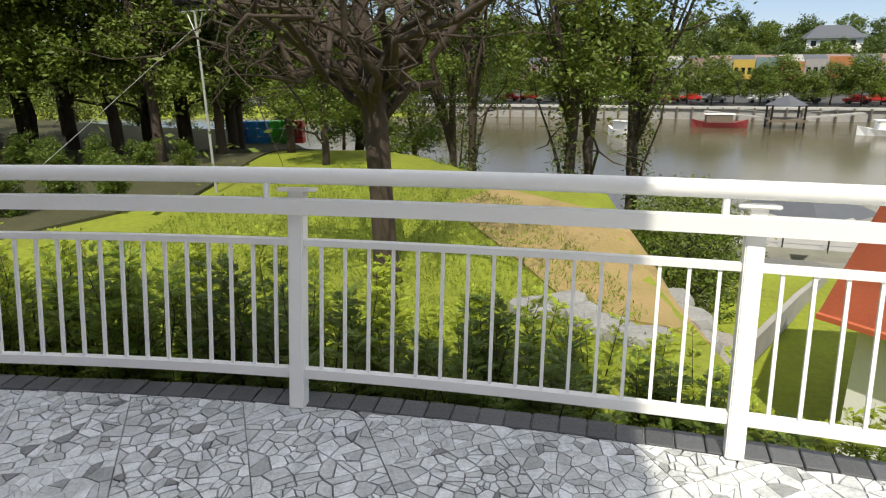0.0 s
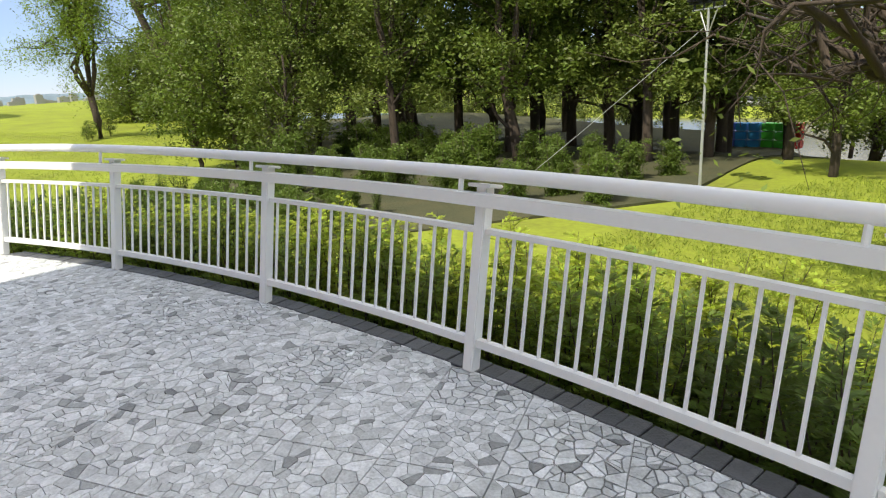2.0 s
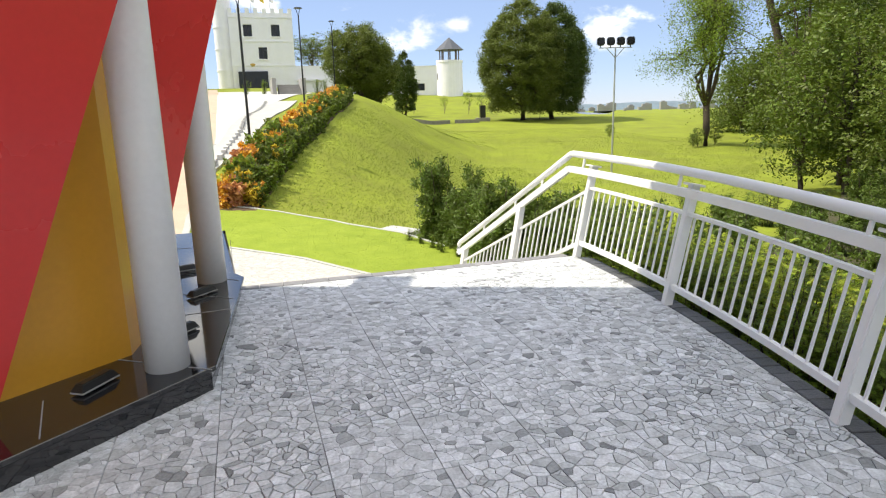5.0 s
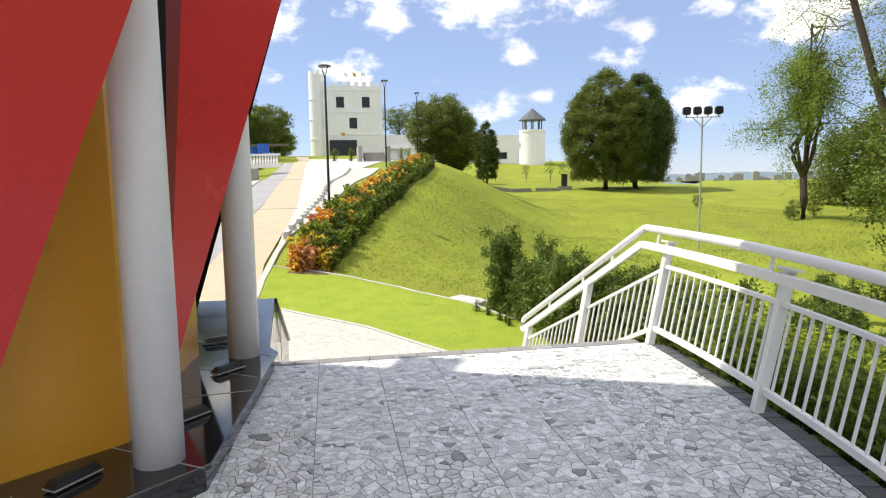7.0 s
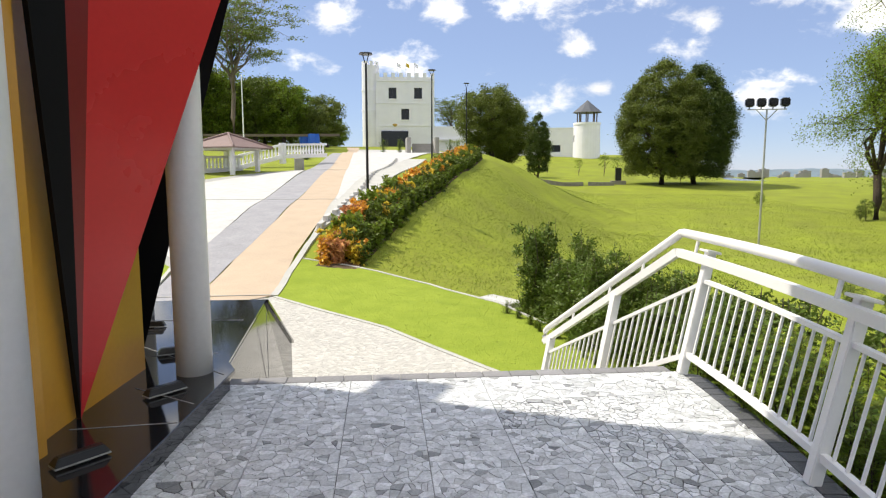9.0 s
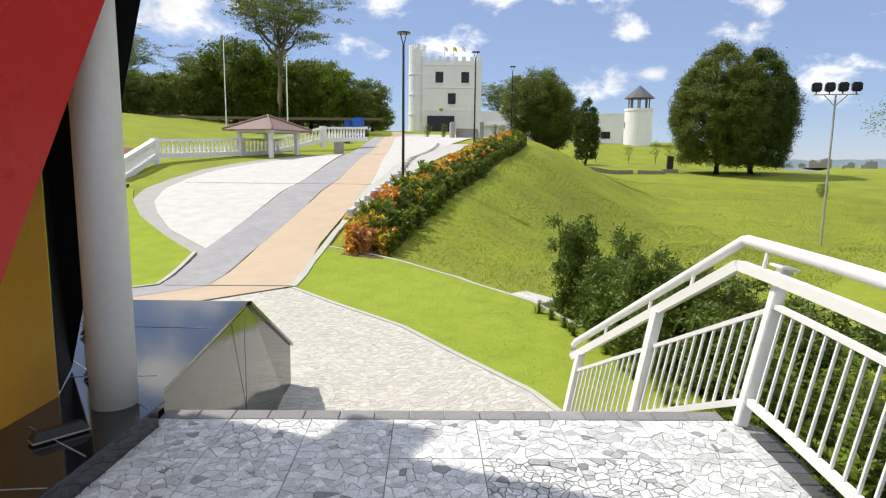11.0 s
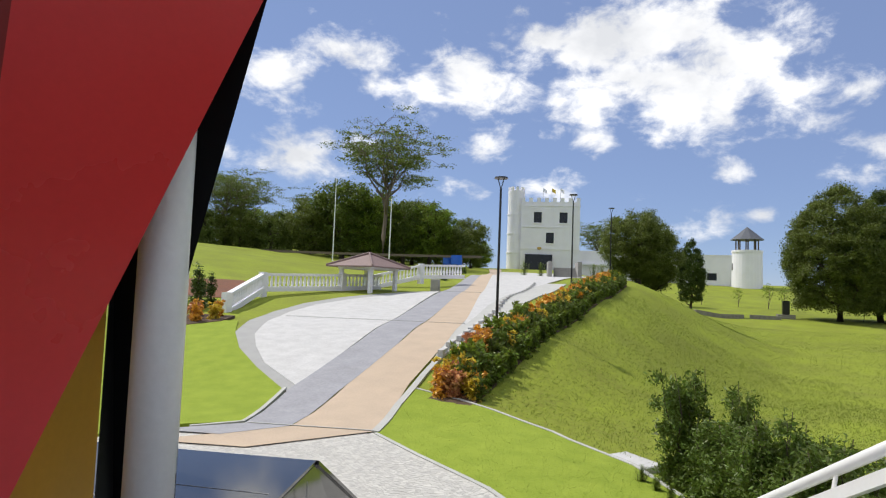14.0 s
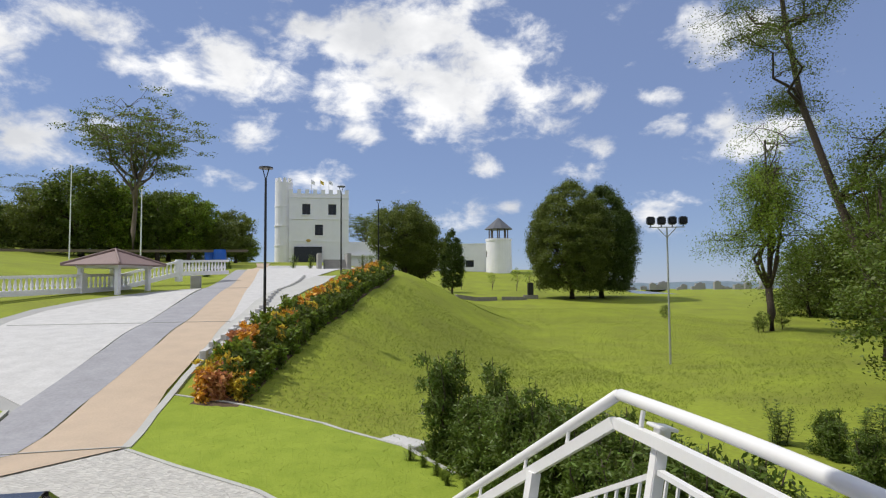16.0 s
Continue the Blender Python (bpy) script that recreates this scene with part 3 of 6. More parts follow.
# ---- monument: black granite plinth, ochre walls, leaning red panels, white columns ----
PLZ = 0.14
monument = put("monument_plinth", None, label="polished black granite plinth beside the terrace", category="plinth")
top_line = [(-0.4, -3.1), (-3.22, -0.98), (-4.21, -0.535), (-6.07, -1.15), (-6.20, -1.30)]
outline = top_line + [(-8.16, -2.28), (-7.2, -4.7), (-3.0, -7.0), (-0.4, -6.5)]
bm = prism(bmesh.new(), outline, PLZ - 0.03, PLZ, 0.004)
part("plinth_top", bm, granite, monument)
inset = [(-0.45, -3.1), (-3.20, -1.02), (-4.20, -0.56), (-6.04, -1.175), (-6.17, -1.32), (-8.1, -2.32), (-7.15, -4.65), (-3.0, -6.9), (-0.45, -6.4)]
part("plinth_body", prism(bmesh.new(), inset, -1.6, PLZ - 0.03), granite, monument)
# seams of the slabs
for p, q in (((-4.15, -0.53), (-4.3, -1.3)), ((-5.2, -0.88), (-4.95, -1.35)), ((-5.45, -0.98), (-5.56, -1.5)), ((-5.95, -1.15), (-6.6, -2.9)), ((-6.35, -1.5), (-6.0, -2.2)), ((-7.3, -1.95), (-6.85, -3.2)), ((-3.4, -0.95), (-3.75, -1.2))):
    bm = bmesh.new()
    bar(bm, [Vector((*p, PLZ + 0.001)), Vector((*q, PLZ + 0.001))], 0.006, 0.003)
    part("seam", bm, mortar, monument)
# the cheek beside the stair: its top slopes down past the tip
cheek = put("stair_cheek", None, label="polished granite cheek wall with a sloping coping beside the stair", category="wall")
B, T, Rr = Vector((-6.20, -1.30)), Vector((-8.16, -2.28)), Vector((-9.56, -2.85))
inw = Vector((0.43, -0.90))
bm = bmesh.new()
prof = [(B, -1.6), (B, PLZ - 0.035), (T, PLZ - 0.035), (Rr, -0.73), (Rr, -1.6)]
f = [bm.verts.new((p.x, p.y, z)) for p, z in prof]
g = [bm.verts.new((p.x + inw.x * 1.2, p.y + inw.y * 1.2, z)) for p, z in prof]
bm.faces.new(f)
bm.faces.new(g[::-1])
for i in range(5):
    bm.faces.new((f[i], f[(i + 1) % 5], g[(i + 1) % 5], g[i]))
part("wall_face", bm, granite_face, cheek)
bm = bmesh.new()
out = Vector((-0.43, 0.90)) * 0.025
slope = [(T, PLZ), (Rr + (Rr - T).normalized() * 0.03, -0.72)]
lo = []
for p, z in slope:
    lo.append([bm.verts.new((p.x + out.x, p.y + out.y, z)), bm.verts.new((p.x + out.x, p.y + out.y, z - 0.035)), bm.verts.new((p.x + inw.x * 1.25, p.y + inw.y * 1.25, z - 0.035)), bm.verts.new((p.x + inw.x * 1.25, p.y + inw.y * 1.25, z))])
for i in range(4):
    bm.faces.new((lo[0][i], lo[0][(i + 1) % 4], lo[1][(i + 1) % 4], lo[1][i]))
bm.faces.new(lo[0][::-1])
bm.faces.new(lo[1])
part("coping", bm, granite, cheek)
for k in (0.47,):
    p = B.lerp(Rr, k) + Vector((-0.43, 0.90)) * 0.002
    bm = bmesh.new()
    box(bm, p.x - 0.002, p.y - 0.002, -1.25, p.x + 0.002, p.y + 0.002, 0.1)
    part("seam", bm, mortar, cheek)

walls = put("monument_wall", None, label="glossy ochre faceted monument wall on the plinth", category="monument")
TOPZ = 5.5
foot = [(-0.6, -3.4), (-3.2, -1.68), (-3.76, -1.39), (-4.34, -1.10), (-4.70, -1.20), (-4.79, -1.34), (-5.10, -1.46), (-5.89, -1.73), (-6.1, -3.4), (-3.0, -5.8), (-0.6, -5.6)]
k = len(foot)
for i in range(k):
    (x0, y0), (x1, y1) = foot[i], foot[(i + 1) % k]
    d = Vector((x1 - x0, y1 - y0)).normalized()
    n_in = Vector((d.y, -d.x)) * -1
    mid = Vector((-3.0, -3.4))
    if (mid - Vector((x0, y0))).dot(n_in) < 0:
        n_in = -n_in
    bm = prism(bmesh.new(), [(x0, y0), (x1, y1), (x1 + n_in.x * 0.04, y1 + n_in.y * 0.04), (x0 + n_in.x * 0.04, y0 + n_in.y * 0.04)], PLZ, TOPZ)
    part("wall_panel", bm, ochre, walls)
# unseen slab above the walls, outlined to cast the terrace's shade
part("roof", prism(bmesh.new(), [(-6.3, -0.95), (-4.2, -0.40), (0.80, -0.45), (0.80, -5.8), (-6.3, -5.0)], TOPZ + 0.004, TOPZ + 0.22), white_wall, walls, "unseen flat slab that shades the terrace")
# unseen block added only for the notch in that shadow's edge
part("shadow_fin", prism(bmesh.new(), [(-6.64, -4.16), (-6.303, -4.16), (-6.303, -3.78), (-6.64, -3.78)], TOPZ + 0.004, TOPZ + 0.22), white_wall, walls, "unseen block that notches the terrace's shadow edge")


def shard(name, tip, right, left, back_right, back_left, mid, label, corner, ends=True):
    """An inverted leaning wedge: red front, return darkened for its shade, black sides."""
    thing = put(name, None, label=label, category="panel")
    P = {key: Vector(v) for key, v in dict(t=tip, r=right, l=left, br=back_right, bl=back_left, m=mid, c1=(*corner, 1.8), c2=(*corner, PLZ + 0.01)).items()}

    def plate(nm, pts, mat, lab=""):
        bm = bmesh.new()
        vs = [bm.verts.new(P[c]) for c in pts]
        fc = bm.faces.new(vs)
        fc.normal_update()
        ext = bmesh.ops.extrude_face_region(bm, geom=[fc])["geom"]
        inside = (Vector((-3.5, -3.2, 1.5)) - P[pts[0]])
        nrm = fc.normal if fc.normal.dot(inside) > 0 else -fc.normal
        bmesh.ops.translate(bm, verts=[v for v in ext if isinstance(v, bmesh.types.BMVert)], vec=nrm * 0.03)
        part(nm, bm, mat, thing, lab)

    plate("front", "trl", red_panel)
    plate("return_side", "tlm", red_shaded, "red return, coloured darker for its shade")
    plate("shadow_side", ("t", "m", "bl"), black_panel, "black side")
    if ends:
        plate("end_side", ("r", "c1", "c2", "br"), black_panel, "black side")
    return thing


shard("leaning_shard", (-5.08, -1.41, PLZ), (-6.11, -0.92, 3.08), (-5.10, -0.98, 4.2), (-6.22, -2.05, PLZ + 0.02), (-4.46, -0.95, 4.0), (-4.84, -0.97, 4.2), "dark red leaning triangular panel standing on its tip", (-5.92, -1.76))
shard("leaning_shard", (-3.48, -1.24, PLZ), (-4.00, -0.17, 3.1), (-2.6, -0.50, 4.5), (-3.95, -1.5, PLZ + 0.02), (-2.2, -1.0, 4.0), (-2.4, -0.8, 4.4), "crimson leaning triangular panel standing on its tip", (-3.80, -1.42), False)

bm = bmesh.new()
bmesh.ops.create_cone(bm, cap_ends=True, segments=40, radius1=0.116, radius2=0.116, depth=4.6, matrix=Matrix.Translation((0, 0, 2.3)))
column_mesh = bm_mesh("column", bm, pillar_paint, False)
column_mesh.polygons.foreach_set("use_smooth", [len(p.vertices) == 4 for p in column_mesh.polygons])
for x, y in ((-4.19, -0.80), (-5.94, -1.37), (-7.15, -2.95), (-2.3, -1.75)):
    put("column", column_mesh, None, Matrix.Translation((x, y, PLZ)), "tall round white-painted column on the plinth", "column", "columns of the monument")


def uplight(x, y, turn):
    thing = put("uplight", None, None, pose(x, y, PLZ, 0, 0, turn) @ Matrix.Scale(0.82, 4), "small black floodlight set flat on the granite", "light", "uplights on the plinth")
    bm = bmesh.new()
    box(bm, -0.15, -0.05, 0.012, 0.15, 0.05, 0.022, 0.003)
    part("rim", bm, steel, thing, "thin steel rim")
    bm = bmesh.new()
    v = [bm.verts.new(c) for c in ((-0.15, -0.05, 0.022), (0.15, -0.05, 0.022), (0.15, 0.05, 0.022), (-0.15, 0.05, 0.022), (-0.12, -0.025, 0.07), (0.12, -0.025, 0.07), (0.12, 0.03, 0.07), (-0.12, 0.03, 0.07))]
    for q in ((0, 1, 5, 4), (1, 2, 6, 5), (2, 3, 7, 6), (3, 0, 4, 7), (4, 5, 6, 7), (3, 2, 1, 0)):
        bm.faces.new([v[i] for i in q])
    bmesh.ops.bevel(bm, geom=bm.edges[:], offset=0.006, segments=2, affect="EDGES")
    part("housing", bm, lamp_black, thing)
    bm = bmesh.new()
    box(bm, -0.04, -0.03, 0.0, 0.04, 0.03, 0.013)
    part("foot", bm, lamp_black, thing)


for x, y, r in ((-3.92, -1.04, -10), (-4.69, -0.99, -20), (-5.54, -1.26, -20), (-6.24, -1.78, -45), (-6.82, -2.54, -60)):
    uplight(x, y, r)


# ---- plants ----
rng = np.random.default_rng(5)


def leaves(name, centres, spread, per, size, mat, slim=0.45, flat=0.3, seed=1, up=0.0, tall=0.75):
    """Many small bent leaves round the centres: one mesh."""
    g = np.random.default_rng(seed)
    c = np.repeat(np.asarray(centres, float), per, axis=0)
    sp = np.repeat(np.broadcast_to(np.asarray(spread, float), (len(centres),)), per)
    n = len(c)
    d = g.normal(size=(n, 3))
    d[:, 2] *= tall
    c = c + d * sp[:, None] * 0.55
    ax = g.normal(size=(n, 3))
    ax[:, 2] = ax[:, 2] * 0.6 + up
    ax /= np.linalg.norm(ax, axis=1)[:, None]
    nr = g.normal(size=(n, 3))
    nr[:, 2] = np.abs(nr[:, 2]) + flat
    sd = np.cross(ax, nr)
    sd /= np.linalg.norm(sd, axis=1)[:, None] + 1e-9
    ln = size * g.uniform(0.6, 1.25, n)[:, None]
    wd = ln * slim
    v = np.empty((n, 4, 3))
    v[:, 0] = c - ax * ln * 0.5
    v[:, 1] = c + sd * wd * 0.5 + ax * ln * 0.05
    v[:, 2] = c + ax * ln * 0.5
    v[:, 3] = c - sd * wd * 0.5 + ax * ln * 0.05
    me = bpy.data.meshes.new(name)
    me.vertices.add(n * 4)
    me.vertices.foreach_set("co", v.reshape(-1))
    me.loops.add(n * 4)
    me.loops.foreach_set("vertex_index", np.arange(n * 4, dtype=np.int32))
    me.polygons.add(n)
    me.polygons.foreach_set("loop_start", np.arange(0, n * 4, 4, dtype=np.int32))
    me.materials.append(mat)
    me.update(calc_edges=True)
    me.validate()
    return me


def wander(a, b, bends, amount, g):
    a, b = np.asarray(a, float), np.asarray(b, float)
    pts = [a + (b - a) * i / bends for i in range(bends + 1)]
    for i in range(1, bends + 1):
        pts[i] = pts[i] + g.normal(size=3) * amount * (0.4 + 0.6 * (i < bends))
    return pts


def tree_meshes(name, h, trunk_r, base, rad, clumps, per, leaf, mat, seed, shape="oval", wood=bark, limbs=7, top=1.0, clump=0.16, slim=0.5):
    """Trunk with limbs, and a crown of leaf clumps with gaps."""
    g = np.random.default_rng(seed)
    cs = []
    while len(cs) < clumps:
        p = g.uniform(-1, 1, 3)
        q = (p[0] ** 2 + p[1] ** 2) ** 0.5
        if shape == "oval":
            ok = 0.35 < (q * q + p[2] ** 2) ** 0.5 < 1.0
        elif shape == "cone":
            ok = q < (1.0 - (p[2] + 1) / 2) ** 0.55 * 1.02 and q > 0.25 * (1 - (p[2] + 1) / 2)
        elif shape == "dome":
            ok = 0.55 < (q * q + max(0.0, p[2] * 0.5 + 0.5) ** 2.2) ** 0.5 < 1.0
        elif shape == "egg":
            lim = 0.35 + 0.65 * (1 - max(0.0, p[2] + 0.25) ** 1.8 / 1.5) if p[2] > -0.25 else 0.72 + 0.28 * (1 + (p[2] + 0.25) / 0.75)
            lim *= (1 - max(0.0, p[2]) ** 3.5) ** 0.5
            ok = 0.72 * lim < q < lim or (p[2] > 0.75 and q < lim)
        elif shape == "umbrella":
            ok = q < 1 and 0.30 - 0.9 * q * q < p[2] < 0.95 - 0.75 * q * q and p[2] > -0.8
        else:
            ok = q < 0.55 + 0.45 * abs(math.sin(p[2] * 5 + seed))
        if ok:
            cs.append((p[0] * rad, p[1] * rad, base + (h - base) * (p[2] * 0.5 + 0.5)))
    cs = np.array(cs)
    bm = bmesh.new()
    lean = g.normal(size=2) * h * 0.03
    spine = wander((0, 0, -0.6), (lean[0], lean[1], h * 0.8 if shape != "umbrella" else h * 0.42), 6, trunk_r * 0.5, g)
    tube(bm, spine, [trunk_r * (1.25 - 0.85 * i / 6) for i in range(7)], 9)
    for i in range(limbs):
        tip = cs[g.integers(len(cs))]
        k = min(5, max(1, int((0.35 + 0.5 * g.random()) * 6)))
        root = spine[k]
        if tip[2] < root[2] + 0.05 * h and shape != "cone":
            root = spine[max(1, k - 2)]
        pts = wander(root, tip, 4, rad * 0.05, g)
        r0 = trunk_r * (0.75 - 0.09 * k) * (0.8 if limbs > 9 else 1)
        tube(bm, pts, [r0, r0 * 0.75, r0 * 0.5, r0 * 0.32, r0 * 0.14], 6)
        for _ in range(2):
            tip2 = np.array(pts[2]) + g.normal(size=3) * rad * 0.3
            tube(bm, wander(pts[2], tip2, 3, rad * 0.03, g), [r0 * 0.4, r0 * 0.28, r0 * 0.18, r0 * 0.07], 5)
    trunk = bm_mesh(name + "_trunk", bm, wood, True)
    crown = leaves(name + "_crown", cs, clump * rad * g.uniform(0.7, 1.4, len(cs)), per, leaf, mat, slim, 0.3, seed)
    return trunk, crown


def tree(name, meshes, x, y, scale=1.0, turn=0.0, label="", group="", z=None, category="tree", squash=1.0):
    thing = put(name, None, None, pose(x, y, ground(x, y) if z is None else z, 0, 0, turn) @ Matrix.Diagonal((scale, scale, scale * squash, 1)), label, category, group)
    put("trunk", meshes[0], thing)
    put("crown", meshes[1], thing)
    return thing


# the trimmed hedge behind the railing
def shrub_meshes(h, rad, seed, mat, size, per=26, clumps=70, slim=0.2):
    g = np.random.default_rng(seed)
    bm = bmesh.new()
    cs = []
    for i in range(9):
        a, r = g.uniform(0, 6.28), rad * g.uniform(0.1, 0.9)
        tip = np.array((math.cos(a) * r, math.sin(a) * r, h * g.uniform(0.75, 1.08)))
        pts = wander((tip[0] * 0.3, tip[1] * 0.3, -0.1), tip, 4, 0.03, g)
        tube(bm, pts, [0.012, 0.010, 0.008, 0.006, 0.003], 5)
        for j in range(clumps // 9):
            k = 0.15 + 0.85 * j / (clumps // 9)
            p = np.array(pts[0]) + (np.array(pts[4]) - np.array(pts[0])) * k
            cs.append(p + g.normal(size=3) * (0.10 * (1.2 - k * 0.8), 0.10 * (1.2 - k * 0.8), 0.03))
    return bm_mesh("stems", bm, bark, True), leaves("foliage", cs, 0.085, per, size, mat, slim, 0.2, seed, 0.5)


def frond_meshes(h, rad, seed, mat):
    """A conifer-like shrub: leaders with flat feathery fronds."""
    g = np.random.default_rng(seed)
    bm = bmesh.new()
    quads = []
    for i in range(8):
        a, r = g.uniform(0, 6.28), rad * g.uniform(0.1, 0.95)
        tip = np.array((math.cos(a) * r, math.sin(a) * r, h * g.uniform(0.72, 1.08)))
        pts = wander((tip[0] * 0.35, tip[1] * 0.35, -0.1), tip, 5, 0.025, g)
        tube(bm, pts, [0.010, 0.008, 0.006, 0.005, 0.003, 0.001], 5)
        for j in range(32):
            k = 0.08 + 0.92 * j / 32
            q = k * 5
            q0 = min(4, int(q))
            p = np.array(pts[q0]) + (np.array(pts[q0 + 1]) - np.array(pts[q0])) * (q - q0)
            b = j * 2.4 + g.uniform(-0.4, 0.4)
            ln = g.uniform(0.10, 0.20) * (1.25 - 0.7 * k)
            d = np.array((math.cos(b), math.sin(b), g.uniform(0.25, 0.9)))
            d /= np.linalg.norm(d)
            side = np.cross(d, (0, 0, 1.0))
            side /= np.linalg.norm(side)
            for m in range(9):
                c = p + d * ln * (m + 0.5) / 9 + np.array((0, 0, -0.25 * ln * (m / 9) ** 2))
                for sg in (-1, 1):
                    n_ = side * sg + d * 0.75 + g.normal(size=3) * 0.18
                    n_ /= np.linalg.norm(n_)
                    nl = 0.052 * (1.0 - 0.45 * m / 9) * g.uniform(0.8, 1.2)
                    w = np.cross(n_, (0.1, 0.1, 1.0))
                    w *= 0.0085 / np.linalg.norm(w)
                    quads.append((c - w * 0.5, c + n_ * nl * 0.5 - w, c + n_ * nl, c + n_ * nl * 0.5 + w))
    v = np.array(quads).reshape(-1, 3)
    me = bpy.data.meshes.new("foliage")
    n = len(quads)
    me.vertices.add(n * 4)
    me.vertices.foreach_set("co", v.reshape(-1))
    me.loops.add(n * 4)
    me.loops.foreach_set("vertex_index", np.arange(n * 4, dtype=np.int32))
    me.polygons.add(n)
    me.polygons.foreach_set("loop_start", np.arange(0, n * 4, 4, dtype=np.int32))
    me.materials.append(mat)
    me.update(calc_edges=True)
    return bm_mesh("stem", bm, bark, True), me


# lime pair carries the sun in its colour, the last pair the shade
hedge_kinds = [frond_meshes(0.98, 0.32, 1, leaf_frond), frond_meshes(0.98, 0.32, 2, leaf_frond), frond_meshes(0.95, 0.34, 3, leaf_sunlit), frond_meshes(0.95, 0.34, 4, leaf_sunlit), frond_meshes(0.98, 0.32, 7, leaf_hedge), frond_meshes(0.98, 0.34, 8, leaf_hedge)]
bushy_kinds = [shrub_meshes(0.95, 0.31, s_, leaf_hedge, 0.056, 95, 81, 0.35) for s_ in (5, 6)]


def shrub(name, kind, x, y, z, scale, turn, label, group, tall=1.0, category="shrub"):
    thing = put(name, None, None, pose(x, y, z, 0, 0, turn) @ Matrix.Diagonal((scale, scale, scale * tall, 1)), label, category, group)
    put("stem", kind[0], thing)
    put("foliage", kind[1], thing)


a, i = -23.0, 0
while a < 29:
    for row, off in enumerate((0.44, 0.82, 1.25)):
        p = arc(a + random.uniform(-0.5, 0.5), RAD + off + random.uniform(-0.08, 0.08))
        # outer row coloured as sunlit; inner rows past 2 degrees darkened as shaded
        shrub("hedge_shrub", hedge_kinds[4 + (i + row) % 2 if a > 2 and row < 2 else (i + row) % 2 if row == 0 else (i * 3 + row) % 4 if row == 1 else 2 + i % 2], p.x, p.y, -0.62 - 0.06 * row - 0.30 * smooth(6, 12, a) - 0.3 * smooth(11, 15, a), random.uniform(0.8, 1.12), random.uniform(0, 360), "feathery narrow-leaved hedge shrub behind the railing, sun and shade coloured in", "hedge along the railing", 1.1 - 0.12 * smooth(2, 8, a))
    a += 1.45
    i += 1
for k in range(16):      # hedge beyond the stair, along the turf
    for row in range(2):
        x = -15.0 + k * 0.43 + 0.15 * row + random.uniform(-0.1, 0.1)
        y = -0.45 + k * 0.275 + 0.75 * row + random.uniform(-0.1, 0.1)
        shrub("hedge_shrub", bushy_kinds[(k + row) % 2], x, y, ground(x, y) - 0.05, random.uniform(1.35, 1.6), random.uniform(0, 360), "dark narrow-leaved hedge shrub beyond the stair", "hedge beside the stair", random.uniform(0.75, 1.1) if k else 1.3)

for k in range(18):      # low ground cover at the hedge's foot
    x, y = -14.6 + k * 0.33 + random.uniform(-0.1, 0.1), -1.0 + k * 0.215 + random.uniform(-0.12, 0.12)
    shrub("ground_cover", hedge_kinds[k % 2], x, y, ground(x, y) + 0.02, random.uniform(0.28, 0.42), random.uniform(0, 360), "low light-green ground cover at the hedge's foot", "ground cover", 0.7, "plant")

# crotons on the embankment
croton_kinds = [shrub_meshes(0.9, 0.34, 21, leaf_frond, 0.19, 10, 63, 0.42), shrub_meshes(0.9, 0.34, 22, leaf_orange, 0.19, 10, 63, 0.42), shrub_meshes(0.8, 0.36, 23, leaf_red, 0.19, 12, 63, 0.42), shrub_meshes(0.9, 0.34, 24, leaf_yellow, 0.19, 9, 63, 0.42), shrub_meshes(1.0, 0.34, 25, leaf_mid, 0.19, 11, 63, 0.42)]
ca, cb = Vector((-17.4, -6.05)), Vector((-50.0, -11.2))
count = 62
for i in range(count):
    k = (i / (count - 1)) ** 1.25
    p = ca.lerp(cb, k)
    for row in range(3):
        q = p + Vector((-0.15, 0.98)) * (row * 0.42 - 0.45) + Vector((random.uniform(-0.15, 0.15), random.uniform(-0.1, 0.1)))
        kind = (3, 1, 4, 1, 3, 0, 1)[i % 7] if row == 0 else (4, 1, 0, 4, 3, 4)[(i * 5 + i // 3) % 6] if row == 1 else (0, 4, 4)[i % 3]
        if i < 3:
            kind = (1, 2, 3, 4)[(i + row) % 4]
        elif i < 10 and row == 0 and i % 3 == 0:
            kind = 2
        shrub("croton", croton_kinds[kind], q.x, q.y, ground(q.x, q.y) - 0.05, random.uniform(0.92, 1.2) * (1.08, 1.0, 0.74)[row] * (0.85 if i < 4 else 1.0) + 0.12 * k, random.uniform(0, 360), ("green-leaved", "orange-leaved", "red-leaved", "yellow-orange", "deep green")[kind] + " croton bush on the embankment", "croton border", 1.0)
draped("croton_bed", [tuple(ca + Vector((0.6, -0.5))), tuple(cb + Vector((0, -0.7))), tuple(cb + Vector((0, 0.7))), tuple(ca + Vector((0.5, 0.6)))], 0.05, soil, 1.0, label="bare soil of the croton border", category="flower bed", kind="structure")

